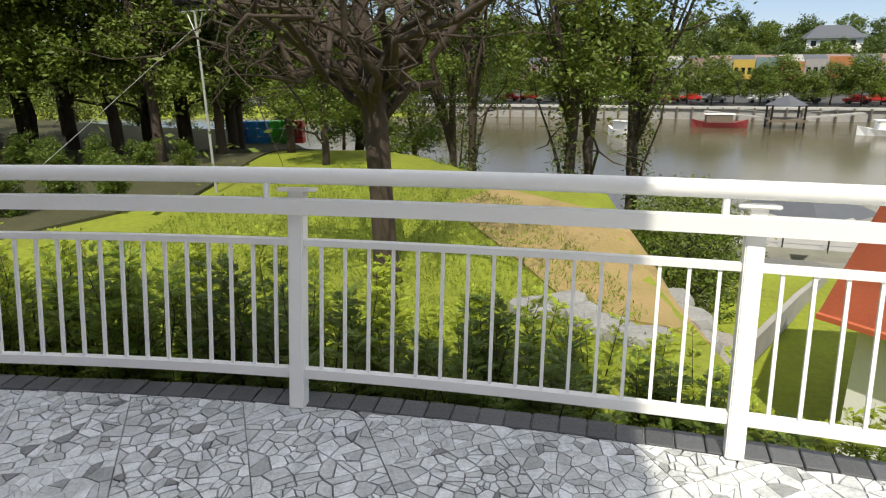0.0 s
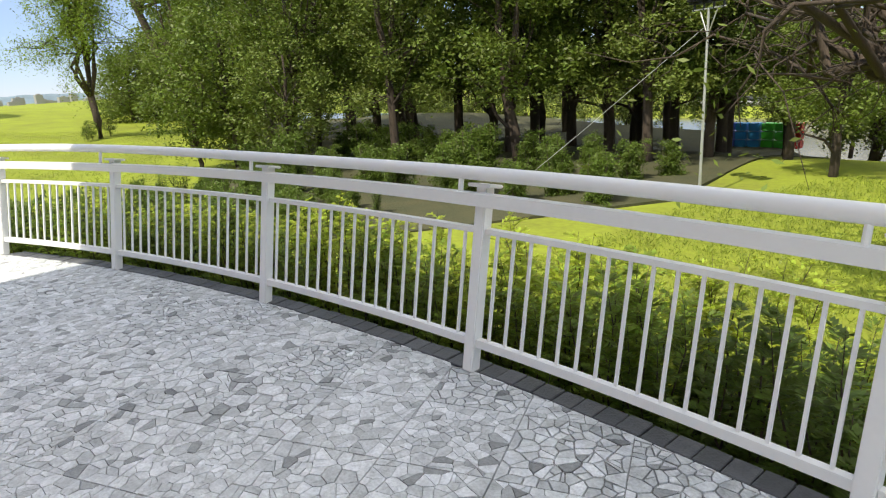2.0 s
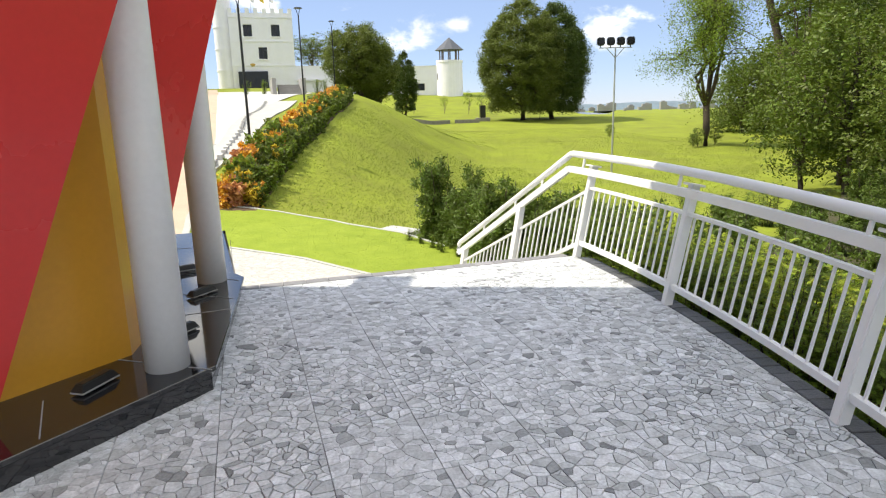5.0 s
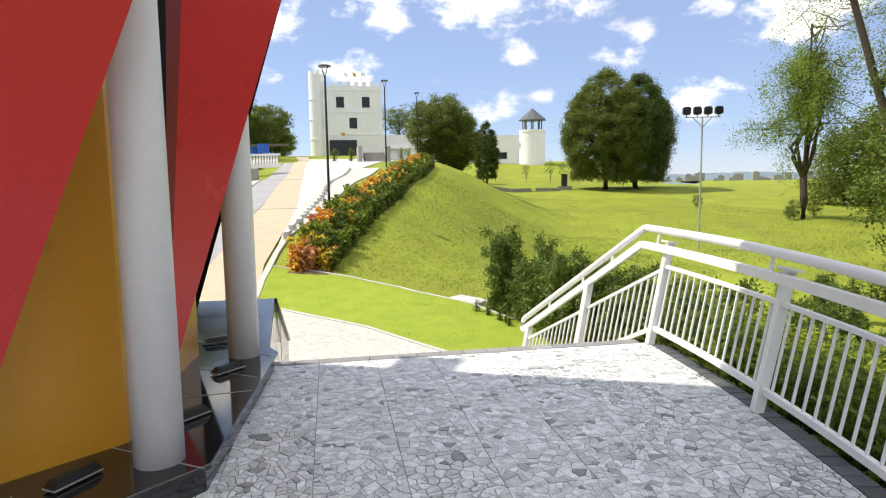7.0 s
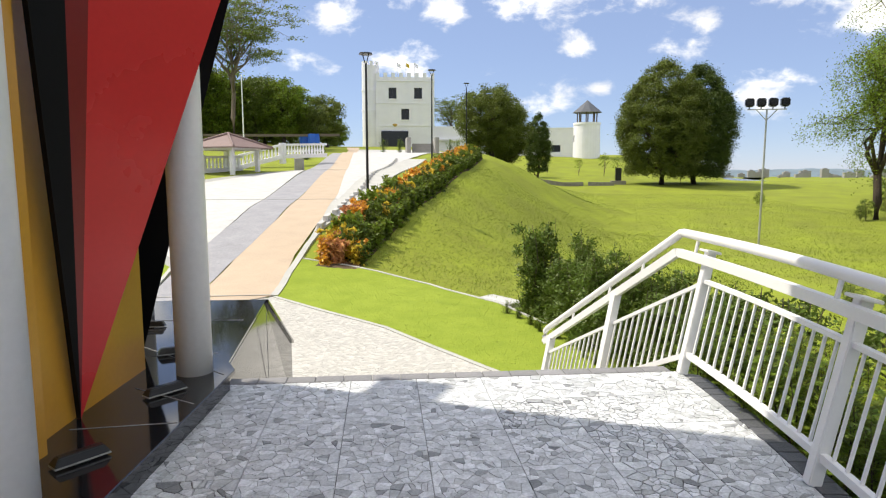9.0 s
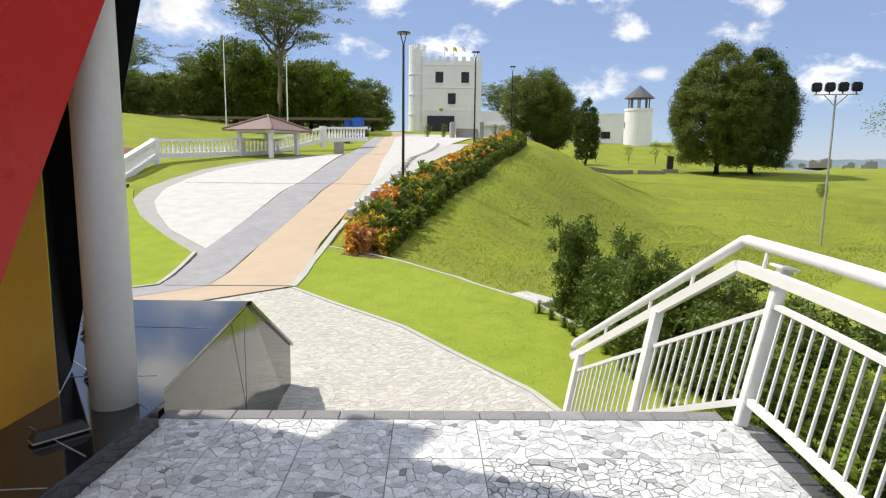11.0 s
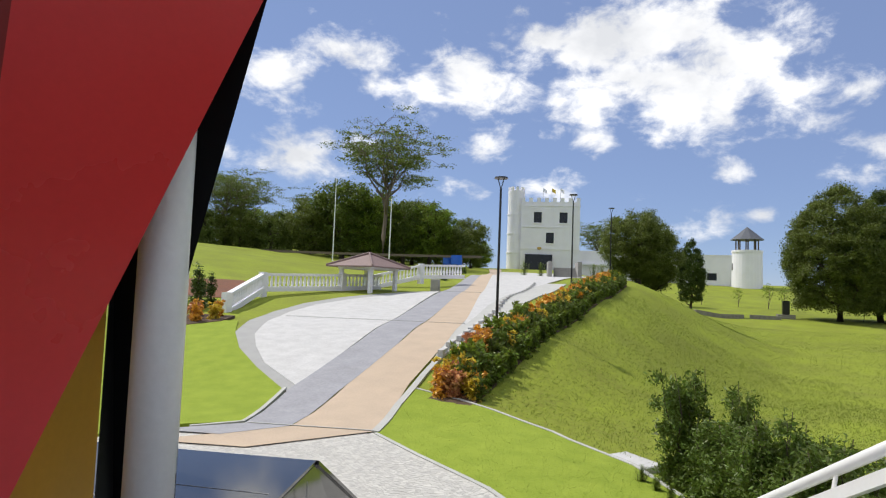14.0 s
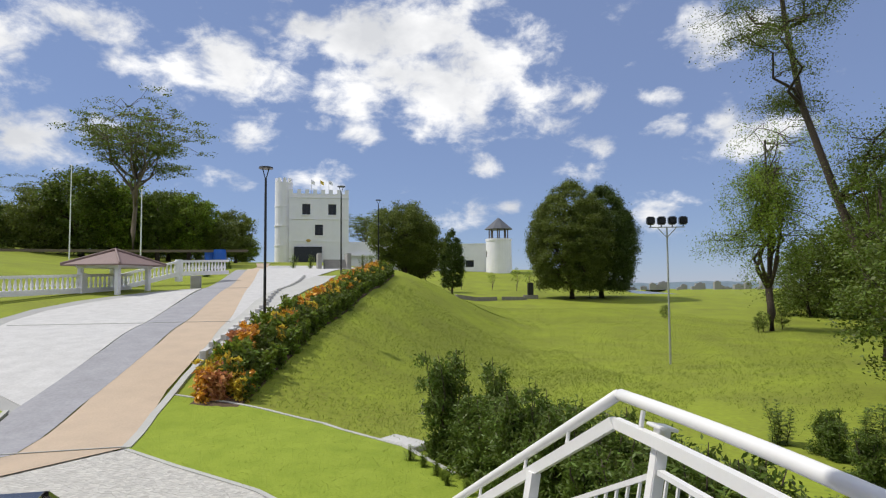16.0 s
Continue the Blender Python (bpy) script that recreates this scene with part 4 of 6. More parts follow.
# woods behind the railing
wood_kinds = [tree_meshes("wood_tree", 11, 0.17, 2.4, 2.6, 190, 95, 0.165, m, 40 + i, "column", bark, 9, clump=0.17, slim=0.5) for i, m in enumerate((leaf_mid, leaf_olive, leaf_dark, leaf_mid))]
spots = [(-18.5, 17.5, 1.0), (-16.6, 14.8, 0.85), (-15.4, 19.5, 1.1), (-13.2, 17.0, 0.95), (-12.4, 21.5, 1.1), (-9.8, 19.4, 0.9), (-9.6, 24.8, 1.05), (-8.0, 27.0, 1.1), (-13.8, 26.5, 1.2), (-18.0, 24.5, 1.2), (-20.7, 22.3, 1.1), (-23.0, 16.0, 1.0), (-20.5, 13.3, 0.75), (-26, 24, 1.2), (-11.0, 29, 1.2), (-6.3, 32.5, 1.1), (-16.5, 31, 1.2), (-22, 30, 1.3), (-28.5, 17.0, 1.0), (-33, 21, 1.2), (-38, 17.5, 1.0), (-41, 23, 1.2), (-30, 27, 1.3), (-3.5, 33, 1.05), (-17.0, 36, 1.3), (-24, 36, 1.3), (-34, 30, 1.3), (-40, 31, 1.3), (-46, 27, 1.2), (-11.5, 25.0, 1.0), (-15.0, 23.0, 1.1), (-17.3, 20.8, 1.0), (-24.5, 20.5, 1.1), (-28, 21.5, 1.1), (-36, 25, 1.2), (-19.8, 27.5, 1.2), (-4.5, 19.0, 0.6), (-6.6, 22.5, 0.8), (-8.6, 21.2, 0.85)]
for i, (x, y, s) in enumerate(spots):
    tree("tree", wood_kinds[i % 4], x, y, s, i * 77, "slender riverside tree with small mid-green leaves", "riverside woods")
for i in range(26):     # undergrowth at the edge of the woods
    x, y = -19.5 + (i % 13) * 0.95 + random.uniform(-0.4, 0.4), 11.0 + 3.5 * (i // 13) + 0.25 * (i % 13) * 0.8 + random.uniform(-0.6, 0.6)
    shrub("undergrowth", bushy_kinds[i % 2], x, y, ground(x, y) - 0.05, random.uniform(1.2, 2.0), i * 50, "loose green undergrowth shrub at the edge of the woods", "undergrowth", 0.9)
for i in range(34):     # loose shrubs between the hedge and the woods
    x, y = -17.8 + (i % 12) * 0.64 + random.uniform(-0.4, 0.4), 6.4 + 1.7 * (i // 12) + random.uniform(-0.7, 0.7)
    shrub("undergrowth", (bushy_kinds[i % 2], hedge_kinds[4 + i % 2])[i % 3 == 0], x, y, ground(x, y) - 0.05, random.uniform(0.8, 1.35), i * 50, "loose green undergrowth shrub at the edge of the woods", "undergrowth", 0.9)
low_kinds = [tree_meshes("bush_tree", 6.0, 0.10, 0.4, 2.2, 120, 60, 0.17, m, 60 + i, "oval", bark, 8, clump=0.2) for i, m in enumerate((leaf_mid, leaf_olive))]
for i, (x, y, s) in enumerate(((-22.5, 12.0, 1.0), (-19.0, 12.0, 0.8), (-26.0, 13.5, 1.1), (-30.5, 16.5, 1.0), (-23.4, 11.0, 0.8))):
    tree("tree", low_kinds[i % 2], x, y, s, i * 61, "dense bushy tree leafing to the ground", "riverside woods")

# the bare spreading tree on the mound
g = np.random.default_rng(9)
old = put("tree", None, None, pose(-1.15, 8.9, ground(-1.15, 8.9)), "old rough-barked tree with bare twisted limbs on the mound", "tree")
bm = bmesh.new()
tube(bm, [(0.02, 0, -0.4), (0, 0, 0.4), (-0.03, 0, 1.4), (-0.08, 0.05, 2.5), (-0.2, 0.1, 3.6), (-0.35, 0.1, 5.2)], [0.26, 0.185, 0.165, 0.18, 0.11, 0.05], 12)
put("trunk", bm_mesh("trunk", bm, bark, True), old)
for i in range(19):
    ang, reach, rise = i * 2.4 + g.uniform(-0.3, 0.3), g.uniform(1.6, 3.6), g.uniform(0.4, 3.6)
    start = (-0.08, 0.05, 2.2 + 0.9 * g.random())
    tip = (math.cos(ang) * reach, math.sin(ang) * reach, 2.6 + rise)
    bm = bmesh.new()
    pts = wander(start, tip, 6, 0.17, g)
    r0 = g.uniform(0.05, 0.10)
    tube(bm, pts, [r0 * (1.1 - 0.15 * j) for j in range(7)], 7)
    for j in range(9):
        k = g.integers(2, 7)
        end = np.array(pts[k]) + g.normal(size=3) * (0.8, 0.8, 0.5) + (0, 0, 0.15)
        tw = wander(pts[k], end, 4, 0.09, g)
        tube(bm, tw, [0.022, 0.017, 0.013, 0.009, 0.004], 5)
        for _ in range(3):
            e2 = np.array(tw[2]) + g.normal(size=3) * 0.4
            tube(bm, wander(tw[2], e2, 3, 0.05, g), [0.009, 0.007, 0.005, 0.002], 4)
    put("limb", bm_mesh("limb", bm, bark, True), old)
cs = [(math.cos(t * 2.1) * 2.9, math.sin(t * 2.1) * 2.9, 2.2 + (t % 5) * 0.9) for t in range(16)]
put("crown", leaves("old_crown", cs, 0.7, 40, 0.10, leaf_olive, 0.4, 0.2, 77), old)

# two ivy-clad trees and bushes on the river bank
bank_kinds = [tree_meshes("bank_tree", 15, 0.17, 5.2, 2.5, 150, 110, 0.15, m, 140 + i, "column", bark, 9, clump=0.18) for i, m in enumerate((leaf_olive, leaf_mid))]
for i, (x, y, z, s) in enumerate(((2.7, 19.5, -4.6, 1.0), (3.7, 20.2, -5.0, 1.0), (5.2, 20.6, -5.4, 1.05), (-0.2, 22.0, -4.0, 0.95), (-1.2, 27.0, -6.5, 1.0))):
    tree("tree", bank_kinds[i % 2], x, y, s, i * 77 + 15, "tall slim tree on the river bank with climbing ivy", "bank trees", z=z)
ivy = [(0.12 * math.cos(t * 2.4), 0.12 * math.sin(t * 2.4), 0.2 * t) for t in range(36)]
ivy_mesh = leaves("ivy", ivy, 0.40, 48, 0.12, leaf_dark, 0.6, 0.2, 88)
for x, y, z in ((2.7, 19.5, -4.6), (5.2, 20.6, -5.4), (-0.2, 22.0, -4.0)):
    put("ivy", ivy_mesh, None, Matrix.Translation((x, y, z)), "dark ivy climbing a bank tree's trunk", "ivy", "ivy on the bank trees")
for i, (x, y, z, s) in enumerate(((4.9, 14.8, -5.8, 0.7), (5.8, 17.5, -6.5, 0.8), (7.0, 20.5, -7.0, 0.75), (4.2, 18.2, -6.4, 0.6), (-0.8, 19.6, -4.3, 0.45))):
    tree("bush", low_kinds[i % 2], x, y, s, i * 53, "dense dark bush on the steep bank", "bank bushes", z=z, category="bush")

for i in range(22):
    x, y = -62 + i * 2.5 + random.uniform(-0.8, 0.8), 43.5 + 3.0 * (i % 3) + random.uniform(-1, 1)
    tree("bush", low_kinds[i % 2], x, y, random.uniform(0.8, 1.2), i * 53, "dense dark bush at the water's edge", "waterside bushes", z=-4.2, category="bush")
# sheet of earth coloured dark where the woods shade the ground
draped("woodland_floor", [(-6.6, 14.5), (-8.8, 10.6), (-10.6, 7.6), (-14, 6.2), (-18, 9.0), (-30, 17), (-44, 23), (-62, 38), (-60, 58), (-10, 58), (-3.5, 40), (-7.5, 25)], 0.06, shaded_earth, 1.5, label="bare earth under the riverside trees, coloured dark for their shade", category="ground", kind="structure")
draped("bare_slope", [(0.6, 15.6), (3.0, 12.7), (3.3, 9.5), (3.2, 6.6), (1.5, 7.6), (0.9, 9.6), (-0.5, 13.6)], 0.04, material("dry_grass", (0.36, 0.25, 0.12), 0.95, 0.25, 1.2, 20, 0.7, color2=(0.24, 0.19, 0.06)), 0.8, label="worn tan slope of dry grass", category="ground", kind="structure")

# short blades that roughen the turf and the embankment
def tufts(name, ring, count, size, mat, seed, label):
    g = np.random.default_rng(seed)
    xs, ys = [p[0] for p in ring], [p[1] for p in ring]
    pts = []
    while len(pts) < count:
        x, y = g.uniform(min(xs), max(xs)), g.uniform(min(ys), max(ys))
        hit = False
        for (x0, y0), (x1, y1) in zip(ring, ring[1:] + ring[:1]):
            if (y0 > y) != (y1 > y) and x < (x1 - x0) * (y - y0) / (y1 - y0) + x0:
                hit = not hit
        if hit:
            pts.append((x, y, ground(x, y) + 0.05 + size * 0.3))
    put(name, leaves(name, pts, size * 0.9, 4, size, mat, 0.18, 0.2, seed, 1.4), label=label, category="grass", kind="stuff")


blade_new = leafmat("blade_new", (0.285, 0.360, 0.050), 0.12, 0.3)
blade_old = leafmat("blade_old", (0.245, 0.310, 0.042), 0.22, 0.3)
tufts("grass", turf, 6000, 0.022, blade_new, 301, "short blades of the fresh turf")
tufts("grass", [(-15.6, -1.2), (-16.7, -3.3), (-17.4, -5.6), (-30, -7.2), (-46, -9.5), (-46, 2), (-24, 5.5), (-15.5, 3.0)], 22000, 0.065, blade_old, 302, "rough mown blades of the lawn")
tufts("grass", [(-46, -9.0), (-78, -10), (-85, 12), (-60, 26), (-40, 16), (-24, 10), (-17, 6.5), (-24, 5.5), (-46, 2)], 26000, 0.07, blade_old, 304, "rough mown blades of the far lawn")
tufts("grass", [(-6.5, 4.6), (2.0, 4.4), (2.2, 9), (1.0, 14), (-4, 19), (-6, 14)], 9000, 0.085, blade_old, 303, "rough mown blades of the mound")


# ---- lawn and hill: lamps, floodlights, great trees, fort ----
def street_lamp(x, y, h, turn):
    thing = put("street_lamp", None, None, pose(x, y, ground(x, y), 0, 0, turn), "slim black lamp post with a flat forked head", "street lamp", "lamps along the walkway")
    part("base", cyl(bmesh.new(), (0, 0, -0.1), (0, 0, 0.25), 0.09, 0.08, 12), lamp_black, thing)
    part("pole", cyl(bmesh.new(), (0, 0, 0.2), (0, 0, h - 0.4), 0.055, 0.04, 10), lamp_black, thing)
    for sgn in (-1, 1):
        part("arm", cyl(bmesh.new(), (0, 0, h - 0.45), (sgn * 0.20, 0, h - 0.02), 0.018, seg=6), lamp_black, thing)
    part("head", cyl(bmesh.new(), (0, 0, h - 0.03), (0, 0, h + 0.03), 0.26, 0.24, 20), lamp_black, thing)


street_lamp(-25.2, -8.85, 5.7, 60)
street_lamp(-41.8, -11.8, 6.2, 60)
street_lamp(-58, -14.0, 6.2, 60)


def floodlight(x, y, h, wide, turn, z=None, thick=0.06):
    thing = put("floodlight_mast", None, None, pose(x, y, ground(x, y) if z is None else z, 0, 0, turn), "pale steel mast with four black floodlights on a crossbar", "floodlight")
    part("pole", cyl(bmesh.new(), (0, 0, -0.3), (0, 0, h - 0.02), thick, thick * 0.7, 10), steel, thing)
    bm = bmesh.new()
    box(bm, -wide / 2, -thick / 2, h - thick, wide / 2, thick / 2, h - 0.012)
    part("crossbar", bm, steel, thing)
    for sgn in (-1, 1):
        part("brace", cyl(bmesh.new(), (0, 0, h - 0.6), (sgn * wide * 0.26, 0, h - 0.06), thick * 0.4, seg=6), steel, thing)
    for i in range(4):
        cx = (i - 1.5) * wide * 0.30
        bm = bmesh.new()
        box(bm, cx - wide * 0.11, -0.22, h + 0.10, cx + wide * 0.11, 0.16, h + 0.10 + wide * 0.23, 0.06)
        lampy = part("lamp", bm, lamp_black, thing)
        bm = bmesh.new()
        box(bm, cx - wide * 0.09, -0.235, h + 0.20, cx + wide * 0.09, -0.222, h + 0.07 + wide * 0.20)
        part("lens", bm, dark_opening, lampy, "glass lens")
        part("bracket", cyl(bmesh.new(), (cx, 0, h - 0.05), (cx, 0, h + 0.14), 0.03, seg=6), lamp_black, thing)


floodlight(-39.6, 7.4, 7.4, 1.9, 95)
floodlight(-6.3, 15.15, 4.2, 1.1, 150, thick=0.036)

round_kind = tree_meshes("round_tree", 17.6, 0.45, 1.6, 6.4, 820, 190, 0.23, leaf_great, 81, "egg", bark, 10, clump=0.10, slim=0.6)
tree("tree", round_kind, -99.0, 3.8, 1.0, 20, "great rounded evergreen tree with dense dark foliage")
cone_kind = tree_meshes("dense_tree", 18.4, 0.4, 1.4, 5.8, 700, 210, 0.25, leaf_dark, 82, "egg", bark, 10, clump=0.125, slim=0.6)
tree("tree", cone_kind, -102.0, 8.4, 0.93, 130, "great rounded evergreen tree with dense dark foliage")
mid_kind = tree_meshes("mid_tree", 7.8, 0.24, 0.7, 3.3, 480, 140, 0.15, leaf_great, 83, "oval", bark, 9, clump=0.12, slim=0.6)
tree("tree", mid_kind, -62.3, -12.9, 1.0, 0, "rounded olive-green tree behind the crotons", "trees by the fort", squash=0.9)
tree("tree", mid_kind, -67.0, -12.3, 0.8, 220, "rounded olive-green tree behind the crotons", "trees by the fort", squash=1.08)
slim_kind = tree_meshes("slim_tree", 9.6, 0.16, 1.5, 1.7, 300, 90, 0.22, leaf_dark, 84, "egg", bark, 7, clump=0.2, slim=0.6)
tree("tree", slim_kind, -92.9, -13.1, 1.0, 140, "slim dark-leaved tree at the edge of the lawn", "trees by the fort")
tree("tree", slim_kind, -106.0, -20.6, 1.25, 70, "dark rounded tree by the fort lawn", "trees by the fort")


def spread_tree(name, trunk, r0, tips, leaf, mat, seed, per, puff, wood=bark, twigs=7, reach=0.3, flat=0.75, droop=0.0):
    """A tree of visible limbs: a bent trunk, limbs to the tips, twigs, and leaf clumps at the twigs' ends."""
    g = np.random.default_rng(seed)
    bm = bmesh.new()
    n = len(trunk) - 1
    tube(bm, trunk, [r0 * (1.15 - 0.85 * i / n) for i in range(n + 1)], 10)
    ends = []
    for k, tip in tips:
        root = np.array(trunk[k], float)
        tip = np.array(tip, float)
        size = np.linalg.norm(tip - root)
        pts = wander(root, tip, 5, size * 0.05, g)
        for i in range(1, 5):
            pts[i] = pts[i] + np.array((0, 0, size * 0.05 * math.sin(i / 5 * 3.14)))
        r1 = r0 * (0.62 - 0.3 * k / n)
        tube(bm, pts, [r1 * (1 - 0.17 * i) for i in range(6)], 6)
        for _ in range(twigs):
            i = int(g.integers(2, 6))
            end = np.array(pts[i]) + g.normal(size=3) * size * reach * (1, 1, 0.45) + np.array((0, 0, -droop * size * 0.06))
            tw = wander(pts[i], end, 3, size * 0.03, g)
            tube(bm, tw, [r1 * 0.3, r1 * 0.2, r1 * 0.12, r1 * 0.04], 4)
            ends += [tw[2], tw[3]] if droop == 0 else [tw[2], tw[3], np.array(tw[3]) + (0, 0, -droop * 0.5), np.array(tw[3]) + (0, 0, -droop)]
        ends += [tip, pts[3], pts[4]]
    cs = np.array(ends)
    crown = leaves(name + "_crown", cs, puff * g.uniform(0.7, 1.3, len(cs)), per, leaf, mat, 0.45, 0.3, seed, tall=flat)
    return bm_mesh(name + "_trunk", bm, wood, True), crown


g = np.random.default_rng(61)
tips = []
for i in range(15):      # drooping light tree
    t = i * 2.4
    h = g.uniform(0.45, 1.0)
    tips.append((int(g.integers(2, 6)), (math.cos(t) * 3.9 * (1.25 - h), math.sin(t) * 3.9 * (1.25 - h), 17.2 * h)))
droop_kind = spread_tree("droop_tree", [(0, 0, -0.6), (0.1, -0.1, 1.5), (-0.2, 0.1, 3.5), (-0.1, 0.3, 6.5), (0.1, 0.1, 10), (0, 0, 13.5), (0, 0, 16.8)], 0.34, tips, 0.19, leaf_frond, 62, 60, 0.8, bark, 10, 0.24, 1.0, 1.2)
tree("tree", droop_kind, -63.3, 19.9, 1.0, 40, "light-green tree with drooping feathery sprays on the lawn", "lawn trees")
tips = []
for i in range(17):      # tall thin-crowned tree: its trunk leans over the lawn
    k = (2, 3, 3, 4, 4, 5, 5, 6)[i % 8]
    t = i * 2.4 + 0.5
    base = ((0, 0, -1), (0, 0, 0), (-0.7, -1.6, 8.5), (-1.3, -3.0, 14), (-1.5, -3.6, 18.5), (-1.6, -3.9, 22), (-1.6, -4.0, 25))[k]
    tips.append((k, (base[0] + math.cos(t) * g.uniform(2.2, 4.6), base[1] + math.sin(t) * g.uniform(2.2, 4.6), base[2] + g.uniform(0.4, 4.0))))
tall_kind = spread_tree("tall_tree", [(0, 0, -1), (0, 0, 2.5), (-0.7, -1.6, 8.5), (-1.3, -3.0, 14), (-1.5, -3.6, 18.5), (-1.6, -3.9, 22), (-1.6, -4.0, 25)], 0.25, tips, 0.13, leaf_olive, 63, 90, 0.75, bark, 13, 0.28, 0.7)
tree("tree", tall_kind, -40.5, 18.2, 1.0, 0, "tall thin-crowned tree leaning over the lawn", "lawn trees")
for i, (x, y, s) in enumerate(((-72, 33, 1.3), (-64, 32, 1.4), (-58, 29, 1.3), (-52, 27, 1.3), (-79, 38, 1.5), (-92, 42, 1.4), (-66, 40, 1.6), (-100, 50, 1.3))):
    tree("tree", wood_kinds[i % 4], x, y, s, i * 91, "leafy tree in the belt along the river", "river belt", z=-4)
for i, (x, y, s) in enumerate(((-79.5, 29.0, 1.8), (-78.8, 31.2, 2.2), (-78.0, 33.4, 2.4), (-77.0, 35.6, 2.6), (-74.0, 36.6, 2.7), (-94.0, 33.0, 1.9), (-86.0, 33.0, 2.0))):
    tree("tree", low_kinds[i % 2], x, y, s, i * 83, "dense dark tree in the woods beyond the lawn", "river belt", z=-4.5)
for x, y, s in ((-62.6, 19.0, 0.3), (-64.6, 21.2, 0.34), (-73.0, 12.6, 0.25), (-61.9, 18.4, 0.22)):
    tree("bush", low_kinds[0], x, y, s, x * 7, "low rounded bush on the lawn", "lawn bushes", category="bush")

sapling_kind = tree_meshes("sapling", 3.4, 0.05, 1.2, 1.1, 16, 22, 0.20, leaf_frond, 86, "oval", bark_pale, 7, clump=0.3)
for x, y, s in ((-112.0, -14.6, 0.8), (-113.5, -9.4, 0.9), (-114.0, -5.2, 1.15), (-113.0, -3.0, 1.0)):
    tree("tree", sapling_kind, x, y, s, x * 13, "thin staked sapling on the fort lawn", "saplings")
curb = put("low_wall", None, label="low dark stone kerb wall across the lawn", category="wall")
for a, b in (((-88.0, -11.8), (-92.5, -6.8)), ((-93.0, -6.0), (-94.0, -2.6))):
    part("wall", bar(bmesh.new(), [on_ground(*a, 0.12), on_ground((a[0] + b[0]) / 2, (a[1] + b[1]) / 2, 0.12), on_ground(*b, 0.12)], 0.5, 0.7), rock_grey, curb)

# far woods left of the fort
far_kinds = [tree_meshes("far_tree", 11, 0.35, 1.0, 4.6, 190, 95, 0.36, m, 90 + i, sh, bark, 7, clump=0.18, slim=0.6) for i, (m, sh) in enumerate(((leaf_mid, "oval"), (leaf_olive, "dome"), (leaf_frond, "oval"), (leaf_great, "oval")))]
for i in range(30):
    b = radians(54 - i * 0.92 + random.uniform(-0.4, 0.4))
    d = 92 + 16 * (i % 3)
    x, y = -4 - d * math.cos(b), 1.3 - d * math.sin(b)
    tree("tree", far_kinds[(i * 7 + i // 4) % 4], x, y, random.uniform(0.5, 0.85) * (1.4 if 13 < i < 25 else 1.0), i * 47, "dark broadleaf tree in the woods above the lawn", "woods above the lawn", z=5.2)
g = np.random.default_rng(64)
tips = []
for i in range(18):
    t, r = i * 2.4, 7.6 * math.sqrt((i + 1) / 18)
    tips.append((2 + i % 4, (math.cos(t) * r, math.sin(t) * r, 17.6 - 0.045 * r * r - (3.0 if i % 6 == 5 else 0) + g.uniform(-0.5, 0.5))))
umbrella = spread_tree("rain_tree", [(0, 0, -0.6), (0.1, 0, 3), (-0.1, 0.1, 6), (0.1, 0, 8), (0, 0.1, 9.5), (-0.1, 0, 11.5), (0, 0, 14)], 0.30, tips, 0.30, leaf_olive, 65, 42, 0.95, bark_pale, 11, 0.20, 0.22)
tree("tree", umbrella, -72.5, -48.9, 1.0, 0, "tall umbrella-crowned tree with pale branching limbs", z=5.4)
for x, y, s in ((-63, -69, 0.62), (-78, -66, 0.6), (-70, -74, 0.7), (-147.5, -42.5, 0.72)):
    tree("tree", umbrella, x, y, s, x * 9, "umbrella-crowned tree in the distance", "distant umbrella trees", z=5.4)


# ---- fort ----
def holed_wall(bm, x0, x1, z0, z1, y0, y1, holes):
    """A wall with real openings: holes are (x0, x1, z0, z1)."""
    xs = sorted({x0, x1, *(h[0] for h in holes), *(h[1] for h in holes)})
    zs = sorted({z0, z1, *(h[2] for h in holes), *(h[3] for h in holes)})
    for a, b in zip(xs, xs[1:]):
        for c, d in zip(zs, zs[1:]):
            if not any(h[0] <= a and b <= h[1] and h[2] <= c and d <= h[3] for h in holes):
                box(bm, a, y0, c, b, y1, d)
    bmesh.ops.remove_doubles(bm, verts=bm.verts, dist=0.001)
    return bm


def crenels(owner, x0, x1, y, z, w, h, deep, axis="x"):
    k = int((x1 - x0) / (2 * w))
    gap = (x1 - x0 - w) / k
    for i in range(k + 1):
        a = x0 + i * gap
        bm = bmesh.new()
        if axis == "x":
            box(bm, a, y, z, a + w, y + deep, z + h)
        else:
            box(bm, y, a, z, y + deep, a + w, z + h)
        part("merlon", bm, white_wall, owner)


fort = put("fort", None, None, pose(-125.05, -45.63, 6.2, 0, 0, 111.2), "white three-storey crenellated fort on the hill", "fort")
wins = [(-3.35, -1.75, 9.9, 12.1), (1.85, 3.45, 9.9, 12.1), (-0.8, 0.8, 5.7, 7.9)]
gate = (-4.9, 0.6, -0.5, 3.4)
part("front_wall", holed_wall(bmesh.new(), -5.95, 5.95, -1.0, 14.2, 0, 0.8, wins + [gate]), white_wall, fort)
bm = bmesh.new()
box(bm, -5.95, 0.803, -1.0, -5.2, 11.5, 14.2)
box(bm, 5.2, 0.803, -1.0, 5.95, 11.5, 14.2)
box(bm, -5.2, 10.8, -1.0, 5.2, 11.5, 14.2)
part("side_walls", bm, white_wall, fort)
bm = bmesh.new()
box(bm, -5.2, 0.803, 13.4, 5.2, 10.8, 13.7)
part("roof", bm, concrete, fort)
